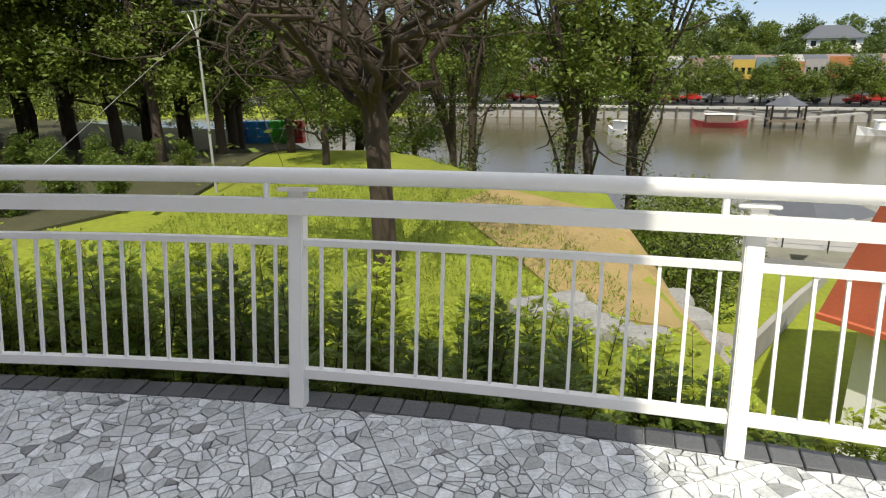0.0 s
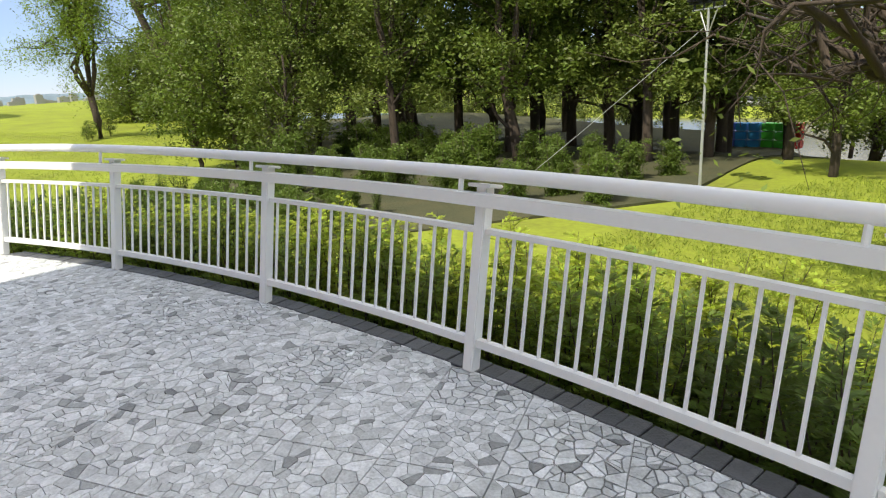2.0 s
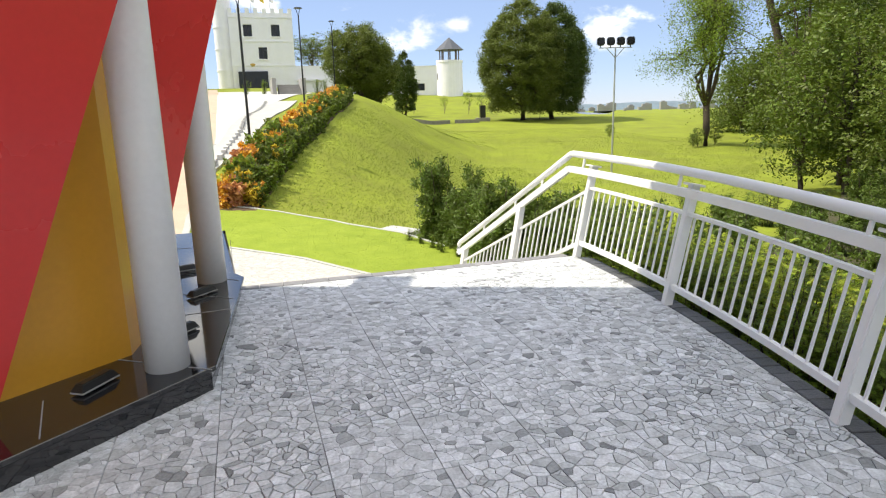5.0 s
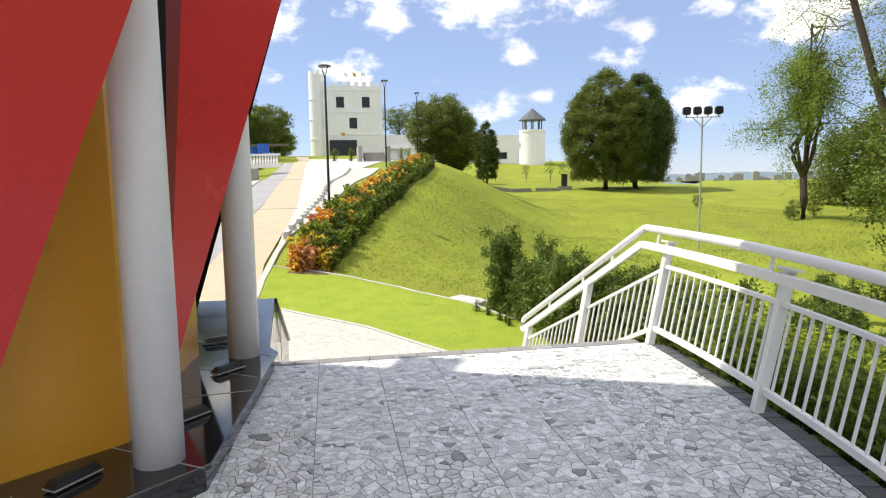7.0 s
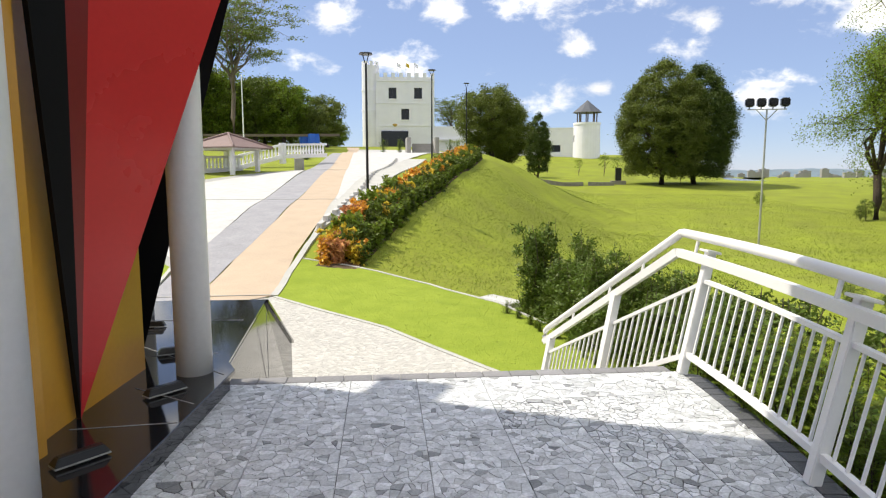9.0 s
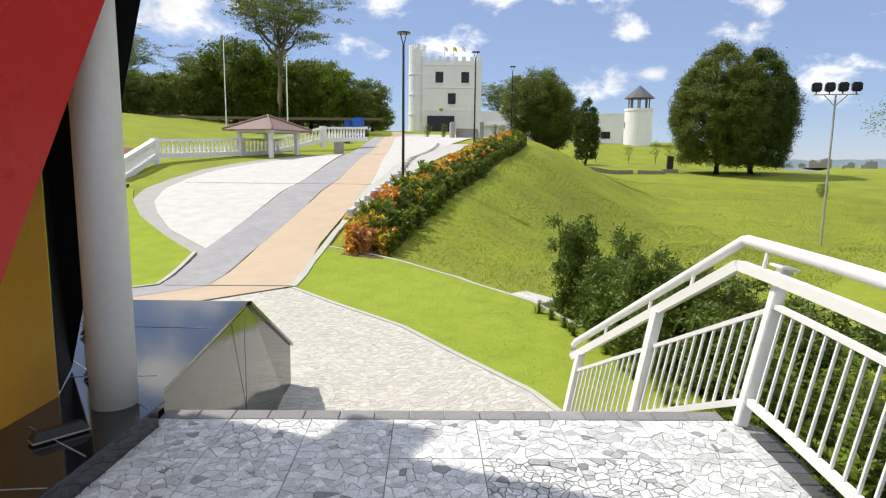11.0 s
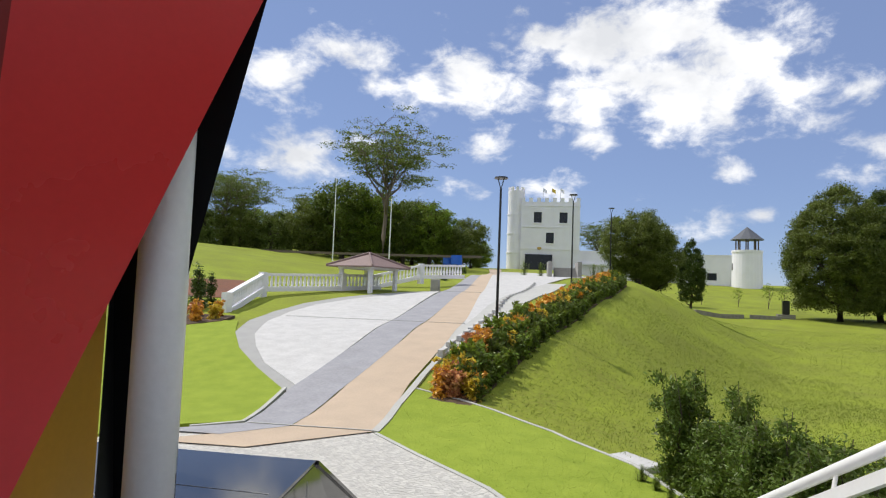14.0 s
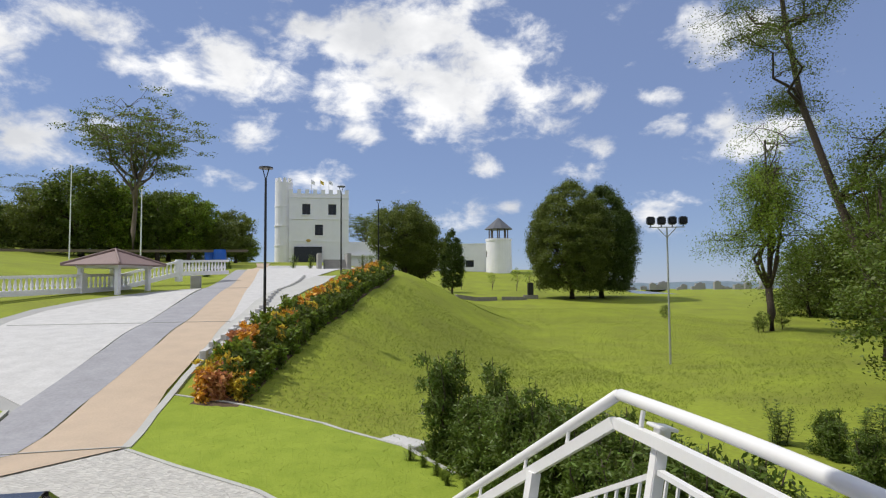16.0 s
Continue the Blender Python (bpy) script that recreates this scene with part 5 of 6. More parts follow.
crenels(fort, -5.95, 5.95, -0.003, 14.2, 0.75, 0.85, 0.6)
crenels(fort, 0.8, 11.4, -5.95, 14.2, 0.75, 0.85, 0.6, "y")
for z in (4.4, 8.9, 13.3):
    bm = bmesh.new()
    box(bm, -6.05, -0.10, z, 6.05, -0.003, z + 0.22)
    part("string_course", bm, white_wall, fort)
for x0, x1, z0, z1 in wins:
    bm = bmesh.new()
    box(bm, x0, 0.35, z0, x1, 0.42, z1)
    pane = part("window", bm, dark_opening, fort)
    bm = bmesh.new()
    box(bm, x0 - 0.15, -0.16, z0 - 0.2, x1 + 0.15, 0.0, z0)
    part("sill", bm, white_wall, pane)
    bm = bmesh.new()
    box(bm, (x0 + x1) / 2 - 0.04, 0.30, z0, (x0 + x1) / 2 + 0.04, 0.347, z1)
    part("mullion", bm, lamp_black, pane)
bm = bmesh.new()
box(bm, gate[0], -0.6, -0.5, gate[1], 0.35, 3.35, 0.05)
part("gate", bm, dark_opening, fort, "black boarded gate porch")
bm = bmesh.new()
bmesh.ops.create_uvsphere(bm, u_segments=12, v_segments=8, radius=0.55, matrix=Matrix.LocRotScale((-2.1, -0.05, 4.6), None, (1.0, 0.15, 0.55)))
part("emblem", bm, material("brass", (0.5, 0.33, 0.08), 0.4, 0.1, metal=0.6), fort, "small gilded emblem")
bm = bmesh.new()
cyl(bm, (-7.1, 2.0, -1.0), (-7.1, 2.0, 16.6), 1.75, seg=20)
part("turret", bm, white_wall, fort)
for i in range(9):
    bm = bmesh.new()
    t = i * 6.2832 / 9
    box(bm, -0.3, -0.2, 16.6, 0.3, 0.2, 17.4, m=Matrix.Translation((-7.1 + 1.5 * math.cos(t), 2.0 + 1.5 * math.sin(t), 0)) @ Matrix.Rotation(t + 1.5708, 4, "Z"))
    part("merlon", bm, white_wall, fort)
for i, z in enumerate((3.5, 7.5, 11.5)):
    bm = bmesh.new()
    cyl(bm, (-7.1, 2.0, z), (-7.1, 2.0, z + 0.25), 1.86, seg=20)
    part("turret_band", bm, white_wall, fort)
for x, m in ((-1.6, white_paint), (0.2, leaf_yellow), (2.0, white_paint)):
    pole_part = part("flagpole", cyl(bmesh.new(), (x, 3, 13.6), (x, 3, 17.6), 0.05, seg=6), steel, fort)
    bm = bmesh.new()
    vs = [bm.verts.new((x + 0.06 + 0.7 * k / 4, 3 + 0.06 * math.sin(k * 1.9), 17.5 - 0.10 * k - dz)) for dz in (0, 0.75) for k in range(5)]
    for k in range(4):
        bm.faces.new((vs[k], vs[k + 1], vs[k + 6], vs[k + 5]))
    part("flag", bm, m, pole_part)
bm = bmesh.new()
box(bm, 6.0, 3.0, -1.5, 15.0, 3.8, 4.6)
box(bm, 6.0, 2.4, 1.6, 12.0, 2.997, 2.0)
tagged(put("fort_annex", bm_mesh("fort_annex", bm, white_wall), None, pose(-125.05, -45.63, 6.2, 0, 0, 111.2)), "low white annex wall beside the fort", "wall")

outer = put("fort_outer_wall", None, None, pose(-153.3, -11.9, 5.0, 0, 0, 95), "long low white outer wall of the fort", "wall")
part("wall", holed_wall(bmesh.new(), -32, -2.2, -1.5, 6.3, 0, 0.9, [(-7.7, -5.7, 0.9, 2.5)]), white_wall, outer)
bm = bmesh.new()
box(bm, -7.7, 0.4, 0.9, -5.7, 0.5, 2.5)
part("window", bm, dark_opening, outer)
bm = bmesh.new()
box(bm, -32, -0.12, 6.303, -2.2, 1.0, 6.5)
part("coping", bm, white_wall, outer)
watch = put("watchtower", None, None, pose(-153.6, -11.7, 5.0), "round white watchtower with a pointed shingled lantern roof", "tower")
part("drum", cyl(bmesh.new(), (0, 0, -1.5), (0, 0, 7.0), 3.15, 3.0, 28), white_wall, watch)
part("parapet", cyl(bmesh.new(), (0, 0, 7.003), (0, 0, 7.5), 3.12, 3.12, 28), white_wall, watch)
for i in range(8):
    t = i * 0.7854
    part("lantern_post", cyl(bmesh.new(), (2.2 * math.cos(t), 2.2 * math.sin(t), 7.5), (2.2 * math.cos(t), 2.2 * math.sin(t), 9.9), 0.14, seg=8), bark_pale, watch)
part("roof", cyl(bmesh.new(), (0, 0, 9.8), (0, 0, 12.6), 3.4, 0.12, 10), roof_slate, watch)
for t in (3.9, 5.2):
    bm = bmesh.new()
    box(bm, -0.12, -0.05, 3.2, 0.12, 0.05, 4.6, m=Matrix.Translation((3.08 * math.cos(t) , 3.08 * math.sin(t), 0)) @ Matrix.Rotation(t + 1.5708, 4, "Z"))
    part("slit", bm, dark_opening, watch)

# ---- gazebo, balustrade and small things by the upper plaza ----
gaz = put("gazebo", None, None, pose(-32.9, -20.8, 1.13, 0, 0, -3) @ Matrix.Diagonal((0.62, 0.62, 0.84, 1)), "white gazebo with a hipped red-brown tile roof", "gazebo")
for x in (-1.75, 1.75):
    for y in (-1.75, 1.75):
        bm = bmesh.new()
        box(bm, x - 0.17, y - 0.17, -0.8, x + 0.17, y + 0.17, 1.75, 0.02)
        part("pillar", bm, white_wall, gaz)
bm = bmesh.new()
for a, b, c, d in ((-2.0, -2.0, 2.0, -1.6), (-2.0, 1.6, 2.0, 2.0), (-2.0, -1.597, -1.6, 1.597), (1.6, -1.597, 2.0, 1.597)):
    box(bm, a, b, 1.753, c, d, 1.95)
part("beam", bm, white_wall, gaz)
for i in range(4):
    bm = bmesh.new()
    t = i * 1.5708
    m = Matrix.Rotation(t, 4, "Z")
    ps = [m @ Vector(p) for p in ((-2.75, -2.75, 1.87), (2.75, -2.75, 1.87), (0, 0, 2.75), (-2.75, -2.75, 1.95), (2.75, -2.75, 1.95), (0, 0, 2.85))]
    v = [bm.verts.new(p) for p in ps]
    for q in ((0, 1, 2), (5, 4, 3), (0, 3, 4, 1), (1, 4, 5, 2), (2, 5, 3, 0)):
        bm.faces.new([v[k] for k in q])
    part("roof_slope", bm, roof_tile, gaz)
    bm = bmesh.new()
    tube(bm, [m @ Vector((-2.77, -2.77, 1.97)), m @ Vector((0, 0, 2.9))], 0.09, 8)
    part("hip_ridge", bm, roof_tile, gaz)

bal = put("balustrade", None, label="white balustrade stepping up beside the upper plaza", category="balustrade")
line = [Vector((-22.3, -20.1, 0.25)), Vector((-26.9, -22.9, 1.25)), Vector((-31.8, -21.8, 1.42)), Vector((-34.6, -21.2, 1.5))]
line2 = [Vector((-35.8, -23.0, 1.45)), Vector((-38.6, -20.9, 2.35)), Vector((-42.0, -19.6, 2.5))]
for pts in (line, line2):
    for a, b in zip(pts, pts[1:]):
        part("top_rail", bar(bmesh.new(), [a + Vector((0, 0, 0.80)), b + Vector((0, 0, 0.80))], 0.24, 0.14), white_wall, bal)
        part("plinth_rail", bar(bmesh.new(), [a + Vector((0, 0, 0.06)), b + Vector((0, 0, 0.06))], 0.26, 0.26), white_wall, bal)
        bm = bmesh.new()
        box(bm, a.x - 0.16, a.y - 0.16, a.z - 0.4, a.x + 0.16, a.y + 0.16, a.z + 0.92)
        part("newel", bm, white_wall, bal)
        k = int((b - a).length / 0.24)
        for i in range(1, k):
            p = a.lerp(b, i / k)
            bm = bmesh.new()
            tube(bm, [p + Vector((0, 0, z)) for z in (0.18, 0.28, 0.36, 0.5, 0.66, 0.74)], [0.05, 0.06, 0.085, 0.06, 0.04, 0.06], 6)
            part("baluster", bm, white_wall, bal)
tagged(part("litter_bin", prism(bmesh.new(), [(-36.8, -18.9), (-36.3, -18.7), (-36.45, -18.2), (-36.95, -18.4)], 1.4, 2.25, 0.03), concrete), "grey concrete litter bin at the plaza's edge", "bin")
draped("flower_bed", [(-18.5, -18.0), (-20.0, -17.6), (-21.3, -18.4), (-20.8, -20.0), (-18.8, -19.6)], 0.07, soil, 0.8, label="soil bed with orange crotons", category="flower bed", kind="structure")
for i, (x, y) in enumerate(((-19.4, -18.3), (-20.1, -18.2), (-20.7, -18.7), (-19.8, -19.0), (-19.1, -19.1), (-20.4, -19.5))):
    shrub("croton", croton_kinds[(1, 3, 1, 2, 3, 1)[i]], x, y, ground(x, y), 0.8, i * 70, "orange croton bush in the round bed", "crotons in the bed")
cyp = tree_meshes("cypress", 2.0, 0.05, 0.1, 0.28, 60, 40, 0.10, leaf_dark, 190, "cone", bark, 4, clump=0.4)
for x, y, s in ((-23.2, -22.2, 0.85), (-22.6, -22.1, 0.8), (-22.0, -21.6, 1.1)):
    tree("cypress", cyp, x, y, s, x * 20, "small dark pencil cypress", "cypresses")
draped("bare_earth", [(-25.5, -23.6), (-27.8, -25.6), (-30.5, -26.9), (-31.5, -29.5), (-27.5, -30), (-24.0, -26)], 0.05, red_soil, 1.0, label="bare red-brown earth on the bank", category="ground", kind="structure")

# steps beside the walkway, rising with it
flight = put("side_steps", None, label="broad white steps between grey strips beside the walkway", category="steps", kind="structure")
for i in range(26):
    s0 = 6.6 + i * 1.05
    edge = lerp_table(s0, [(5, 0.3), (7, 0.55), (9.4, 1.25), (18.5, 2.8), (34, 6.2)])
    w0 = edge * 0.62 + 0.12
    ring = [sw_to_xy(s0, w0), sw_to_xy(s0 + 1.35, w0 + 0.05), sw_to_xy(s0 + 1.35, w0 + 0.22), sw_to_xy(s0, w0 + 0.17)]
    z = max(ground(*q) for q in ring)
    part("step", prism(bmesh.new(), ring, z - 0.3, z + 0.06, 0.01), white_path, flight)
steps_top = put("stone_steps", None, label="short grey flight of steps with cheek walls below the fort", category="steps", kind="structure")
for i in range(5):
    x, y = sw_to_xy(52 + i * 0.5, 7.6)
    a = Matrix.Translation((x, y, 0)) @ Matrix.Rotation(math.atan2(DY, DX), 4, "Z")
    bm = bmesh.new()
    box(bm, 0, -1.1, 3.0, 0.5, 1.1, 3.55 + 0.2 * i, m=a)
    part("step", bm, concrete, steps_top)
for w in (6.0, 8.9):
    x, y = sw_to_xy(51.6, w)
    a = Matrix.Translation((x, y, 0)) @ Matrix.Rotation(math.atan2(DY, DX), 4, "Z")
    bm = bmesh.new()
    box(bm, 0, -0.2, 3.0, 3.2, 0.2, 4.9, m=a)
    part("cheek_wall", bm, concrete, steps_top)
for s0, w0 in ((54.5, 10.6), (56, 11.6), (55, 5.2), (57, 3.5)):
    x, y = sw_to_xy(s0, w0)
    shrub("shrub", hedge_kinds[0], x, y, ground(x, y), 1.5, x * 30, "clipped green shrub below the fort", "shrubs below the fort")
for i in range(12):
    x, y = sw_to_xy(34 + i * 2.3, -2.6 - 0.05 * i)
    shrub("shrub", (croton_kinds[4], hedge_kinds[2])[i % 2], x, y, ground(x, y), 0.9, i * 40, "low clipped shrub beside the walkway", "shrubs along the walkway")
tank = put("water_tank", None, None, pose(-71.5, -37.5, 4.4), "blue plastic water tanks above the lawn", "tank")
for dx in (-0.8, 0.8):
    part("tank", cyl(bmesh.new(), (dx * 0.5, dx, 0), (dx * 0.5, dx, 1.5), 0.72, 0.7, 16), blue_plastic, tank)
for x, y, z, h in ((-60.8, -47.6, 5.0, 9.2), (-53.9, -34.5, 3.4, 6.8)):
    pole = put("flagpole", None, None, pose(x, y, z), "slim white flagpole on the lawn", "flagpole", "flagpoles")
    part("pole", cyl(bmesh.new(), (0, 0, -0.5), (0, 0, h), 0.07, 0.04, 8), white_paint, pole)
    part("finial", cyl(bmesh.new(), (0, 0, h), (0, 0, h + 0.12), 0.09, 0.03, 8), white_paint, pole)
fence = put("road_fence", None, label="low dark fence along the road above the lawn", category="fence")
pts = []
for i in range(40):
    b = radians(53 - i * 0.66)
    d = 86 - 0.25 * i
    pts.append(Vector((-4 - d * math.cos(b), 1.3 - d * math.sin(b), 5.2)))
part("rail", bar(bmesh.new(), [p + Vector((0, 0, 0.55)) for p in pts], 0.1, 0.3), bark_pale, fence)
plaque = put("stone_monument", None, None, pose(-97.5, -2.2, ground(-97.5, -2.2), 0, 0, 10), "dark stone marker on a low plinth under the great tree", "marker")
bm = bmesh.new()
box(bm, -1.0, -1.0, -0.3, 1.0, 1.0, 0.5, 0.03)
part("plinth", bm, rock_grey, plaque)
bm = bmesh.new()
box(bm, -0.55, -0.4, 0.503, 0.55, 0.4, 2.3, 0.05)
part("stone", bm, lamp_black, plaque)
slab_z = ground(-15.8, -1.45)
slab_stone = prism(bmesh.new(), [(-15.35, -1.15), (-15.75, -0.95), (-16.3, -1.75), (-15.9, -1.95)], slab_z - 0.2, slab_z + 0.09, 0.02)
tagged(part("stone_slab", slab_stone, white_path), "pale flat stone slab at the lawn's edge", "slab")

# ---- river side: bins, quay, shophouses, boats, the house below ----
for i, m in enumerate((blue_plastic, cyan_plastic, cyan_plastic, green_plastic, green_plastic, red_plastic)):
    b = put("plastic_crate", None, None, pose(-13.0 + i * 0.62, 34.6 + 0.05 * i, -3.2), ("blue", "blue", "light blue", "green", "green", "red")[i] + " plastic crates stacked under the trees", "crate", "crate stack")
    for j in range(3):
        bm = bmesh.new()
        box(bm, -0.27, -0.3, 0.02 + j * 0.42, 0.27, 0.3, 0.40 + j * 0.42, 0.03)
        part("crate", bm, m, b)
quay = put("quay_wall", None, label="concrete quay wall on piles across the river", category="quay", kind="structure")
qa, qb = Vector((-60, 135, 0)), Vector((150, 84, 0))
qd = (qb - qa).normalized()
qn = Vector((-qd.y, qd.x, 0))
bm = prism(bmesh.new(), [tuple(p.xy) for p in (qa, qb, qb + qn * 60, qa + qn * 60)], -10.6, -7.9)
part("wall", bm, concrete, quay)
part("street", prism(bmesh.new(), [tuple(p.xy) for p in (qa + qn * 5, qb + qn * 5, qb + qn * 55, qa + qn * 55)], -7.95, -7.88), asphalt, quay, "dark asphalt street")
part("coping", bar(bmesh.new(), [qa + Vector((0, 0, -7.8)), qb + Vector((0, 0, -7.8))], 0.8, 0.35), kerb_grey, quay)
pile_mesh = bm_mesh("pile", cyl(bmesh.new(), (0, 0, -10.6), (0, 0, -7.7), 0.16, seg=8), bark_pale)
for i in range(90):
    p = qa.lerp(qb, i / 90) - qn * 0.5
    put("pile", pile_mesh, quay, Matrix.Translation(p))
# facade paints, dimmed to carry the shade on the fronts
shaded_shop_colours = [(0.32, 0.20, 0.20), (0.33, 0.33, 0.30), (0.45, 0.32, 0.06), (0.14, 0.22, 0.24), (0.36, 0.16, 0.06), (0.30, 0.29, 0.27), (0.38, 0.15, 0.05), (0.22, 0.24, 0.25)]
for i in range(26):
    m = material("shaded_shop_paint", shaded_shop_colours[i % 8], 0.7, 0.1, 0.5, 10, 0.1)
    c = qa.lerp(qb, 0.28 + i * 0.0245) + qn * (58 + (i * 7) % 3)
    shop = put("shophouse", None, None, Matrix.Translation((c.x, c.y, -7.9)) @ Matrix.Rotation(math.atan2(qd.y, qd.x), 4, "Z") @ Matrix.Diagonal((0.57, 1, 0.86, 1)), ("pink", "cream", "yellow", "teal", "orange", "grey", "red-orange", "pale grey")[i % 8] + " two-storey shophouse across the river", "building", "shophouses")
    opens = [(-3.6 + 2.6 * j, -2.0 + 2.6 * j, 4.2, 6.0) for j in range(3)] + [(-3.9, 3.9, 0.0, 2.7)]
    part("front", holed_wall(bmesh.new(), -4.4, 4.4, 0, 7.6 + (i % 3) * 0.6, 0, 0.3, opens), m, shop)
    bm = bmesh.new()
    box(bm, -4.4, 0.5, 0, 4.4, 8, 7.4)
    part("body", bm, dark_opening, shop)
    bm = bmesh.new()
    box(bm, -4.5, -2.2, 2.9, 4.5, 0.0, 3.15)
    part("awning", bm, roof_tile if i % 2 else m, shop)
    bm = bmesh.new()
    v = [bm.verts.new(p) for p in ((-4.5, 0.2, 7.5), (4.5, 0.2, 7.5), (4.5, 4.2, 9.4), (-4.5, 4.2, 9.4), (4.5, 8.2, 7.5), (-4.5, 8.2, 7.5))]
    for q in ((0, 1, 2, 3), (3, 2, 4, 5), (0, 3, 5), (1, 4, 2), (0, 5, 4, 1)):
        bm.faces.new([v[k] for k in q])
    part("roof", bm, (roof_slate, roof_tile, concrete, roof_slate, roof_tile)[i % 5], shop)
quay_kinds = [tree_meshes("quay_tree", 6.6, 0.12, 1.7, 2.6, 130, 50, 0.30, m, 230 + q, "dome", bark, 7, clump=0.24, slim=0.6) for q, m in enumerate((leaf_mid, leaf_olive))]
for i in range(40):
    c = qa.lerp(qb, 0.22 + i * 0.018) + qn * (7 + 3 * (i % 2))
    tree("tree", quay_kinds[i % 2], c.x, c.y, 0.9 + 0.2 * (i % 3), i * 33, "street tree on the far quay", "quay trees", z=-7.9)
    if i % 4 != 3:
        car = put("car", None, None, Matrix.Translation((c.x + 2.5, c.y + 6, -7.9)) @ Matrix.Rotation(math.atan2(qd.y, qd.x), 4, "Z"), ("white", "dark", "red", "silver")[(i // 2) % 4] + " car parked on the far quay", "car", "parked cars")
        m = (white_paint, lamp_black, red_plastic, steel)[(i // 2) % 4]
        bm = bmesh.new()
        box(bm, -2.1, -0.85, 0.3, 2.1, 0.85, 0.95, 0.15)
        box(bm, -1.2, -0.75, 0.9, 1.3, 0.75, 1.5, 0.2)
        part("body", bm, m, car)
        for wx in (-1.3, 1.3):
            for wy in (-0.8, 0.8):
                part("wheel", cyl(bmesh.new(), (wx, wy - 0.1, 0.32), (wx, wy + 0.1, 0.32), 0.32, seg=12), lamp_black, car)
far_wood = [tree_meshes("hill_tree", 9, 0.3, 0.5, 4.5, 120, 80, 0.42, m, 210 + i, "dome", bark, 4, clump=0.2, slim=0.7) for i, m in enumerate((leaf_mid, leaf_dark))]
for i in range(150):
    k = -0.15 + i * 0.0111
    c = qa.lerp(qb, k) + qn * (76 + 15 * (i * 3 % 5))
    tree("tree", far_wood[i % 2], c.x, c.y, 1.0 + 0.16 * (i % 4), i * 71, "tree on the wooded hill across the river", "hill woods")
villa = put("hill_house", None, None, Matrix.Translation((104.5, 204, 0.0)) @ Matrix.Rotation(math.atan2(qd.y, qd.x), 4, "Z"), "white two-storey house with a dark hipped roof on the hill", "house")
part("wall", holed_wall(bmesh.new(), -7.5, 7.5, -6, 4.4, 0, 0.3, [(-6.4 + 2.6 * j, -4.8 + 2.6 * j, z, z + 1.6) for j in range(5) for z in (-0.4, 2.2)]), white_wall, villa)
bm = bmesh.new()
box(bm, -7.5, 0.5, -6, 7.5, 8, 4.3)
part("inside", bm, dark_opening, villa)
bm = bmesh.new()
v = [bm.verts.new(p) for p in ((-8.3, -1, 4.4), (8.3, -1, 4.4), (8.3, 9, 4.4), (-8.3, 9, 4.4), (-4, 4, 8.2), (4, 4, 8.2))]
for q in ((0, 1, 5, 4), (1, 2, 5), (2, 3, 4, 5), (3, 0, 4), (3, 2, 1, 0)):
    bm.faces.new([v[k] for k in q])
part("roof", bm, roof_slate, villa)
jet = put("jetty", None, None, Matrix.Translation((45.3, 99.0, -9.8)) @ Matrix.Rotation(math.atan2(qd.y, qd.x), 4, "Z"), "river jetty with a grey hipped shelter roof on piles", "jetty")
bm = bmesh.new()
box(bm, -2.6, -2.6, 1.0, 2.6, 2.6, 1.3)
part("deck", bm, bark_pale, jet)
for x in (-2.2, 2.2):
    for y in (-2.2, 2.2):
        part("post", cyl(bmesh.new(), (x, y, -1.5), (x, y, 3.4), 0.16, seg=8), lamp_black, jet)
part("roof", cyl(bmesh.new(), (0, 0, 3.3), (0, 0, 4.7), 3.0, 0.3, 4), roof_slate, jet)
for sgn in (-1, 1):
    part("gangway", bar(bmesh.new(), [Vector((sgn * 2.5, 1, 1.3)), Vector((sgn * 11, 3, 2.0))], 1.4, 0.2), concrete, jet)
    part("gangway_rail", bar(bmesh.new(), [Vector((sgn * 2.5, 0.3, 2.2)), Vector((sgn * 11, 2.3, 2.9))], 0.08, 0.08), steel, jet)


def boat(x, y, length, hull, cabin, label, turn):
    thing = put("boat", None, None, pose(x, y, -9.75, 0, 0, turn), label, "boat", "boats on the river")
    bm = bmesh.new()
    n, w = 9, length * 0.14
    rows = []
    for i in range(n):
        k = i / (n - 1)
        hw = w * (1 - abs(2 * k - 1) ** 2.6) + 0.08
        lift = 0.5 * abs(2 * k - 1) ** 3
        rows.append([bm.verts.new((length * (k - 0.5), s * hw * f, z)) for s, f, z in ((-1, 1, 0.75 + lift), (-1, 0.6, -0.2), (1, 0.6, -0.2), (1, 1, 0.75 + lift))])
    for a, b in zip(rows, rows[1:]):
        for q in range(4):
            bm.faces.new((a[q], a[(q + 1) % 4], b[(q + 1) % 4], b[q]))
    bm.faces.new(rows[0])
    bm.faces.new(rows[-1][::-1])
    part("hull", bm, hull, thing)
    bm = bmesh.new()
    box(bm, -length * 0.25, -w * 0.7, 0.7, length * 0.22, w * 0.7, 1.9, 0.08)
    part("cabin", bm, cabin, thing)
    bm = bmesh.new()
    box(bm, -length * 0.28, -w * 0.8, 1.903, length * 0.26, w * 0.8, 2.0)
    part("canopy", bm, white_paint, thing)


boat(36.0, 99.5, 8.0, material("boat_red", (0.25, 0.04, 0.04), 0.5, 0.15), bark_pale, "long red-hulled passenger boat moored at the quay", -13)
boat(55.0, 88.5, 9.0, white_paint, white_paint, "white cabin cruiser moored by the jetty", -13)
boat(19.4, 90.6, 4.2, white_paint, steel, "small white motor boat on the river", -50)

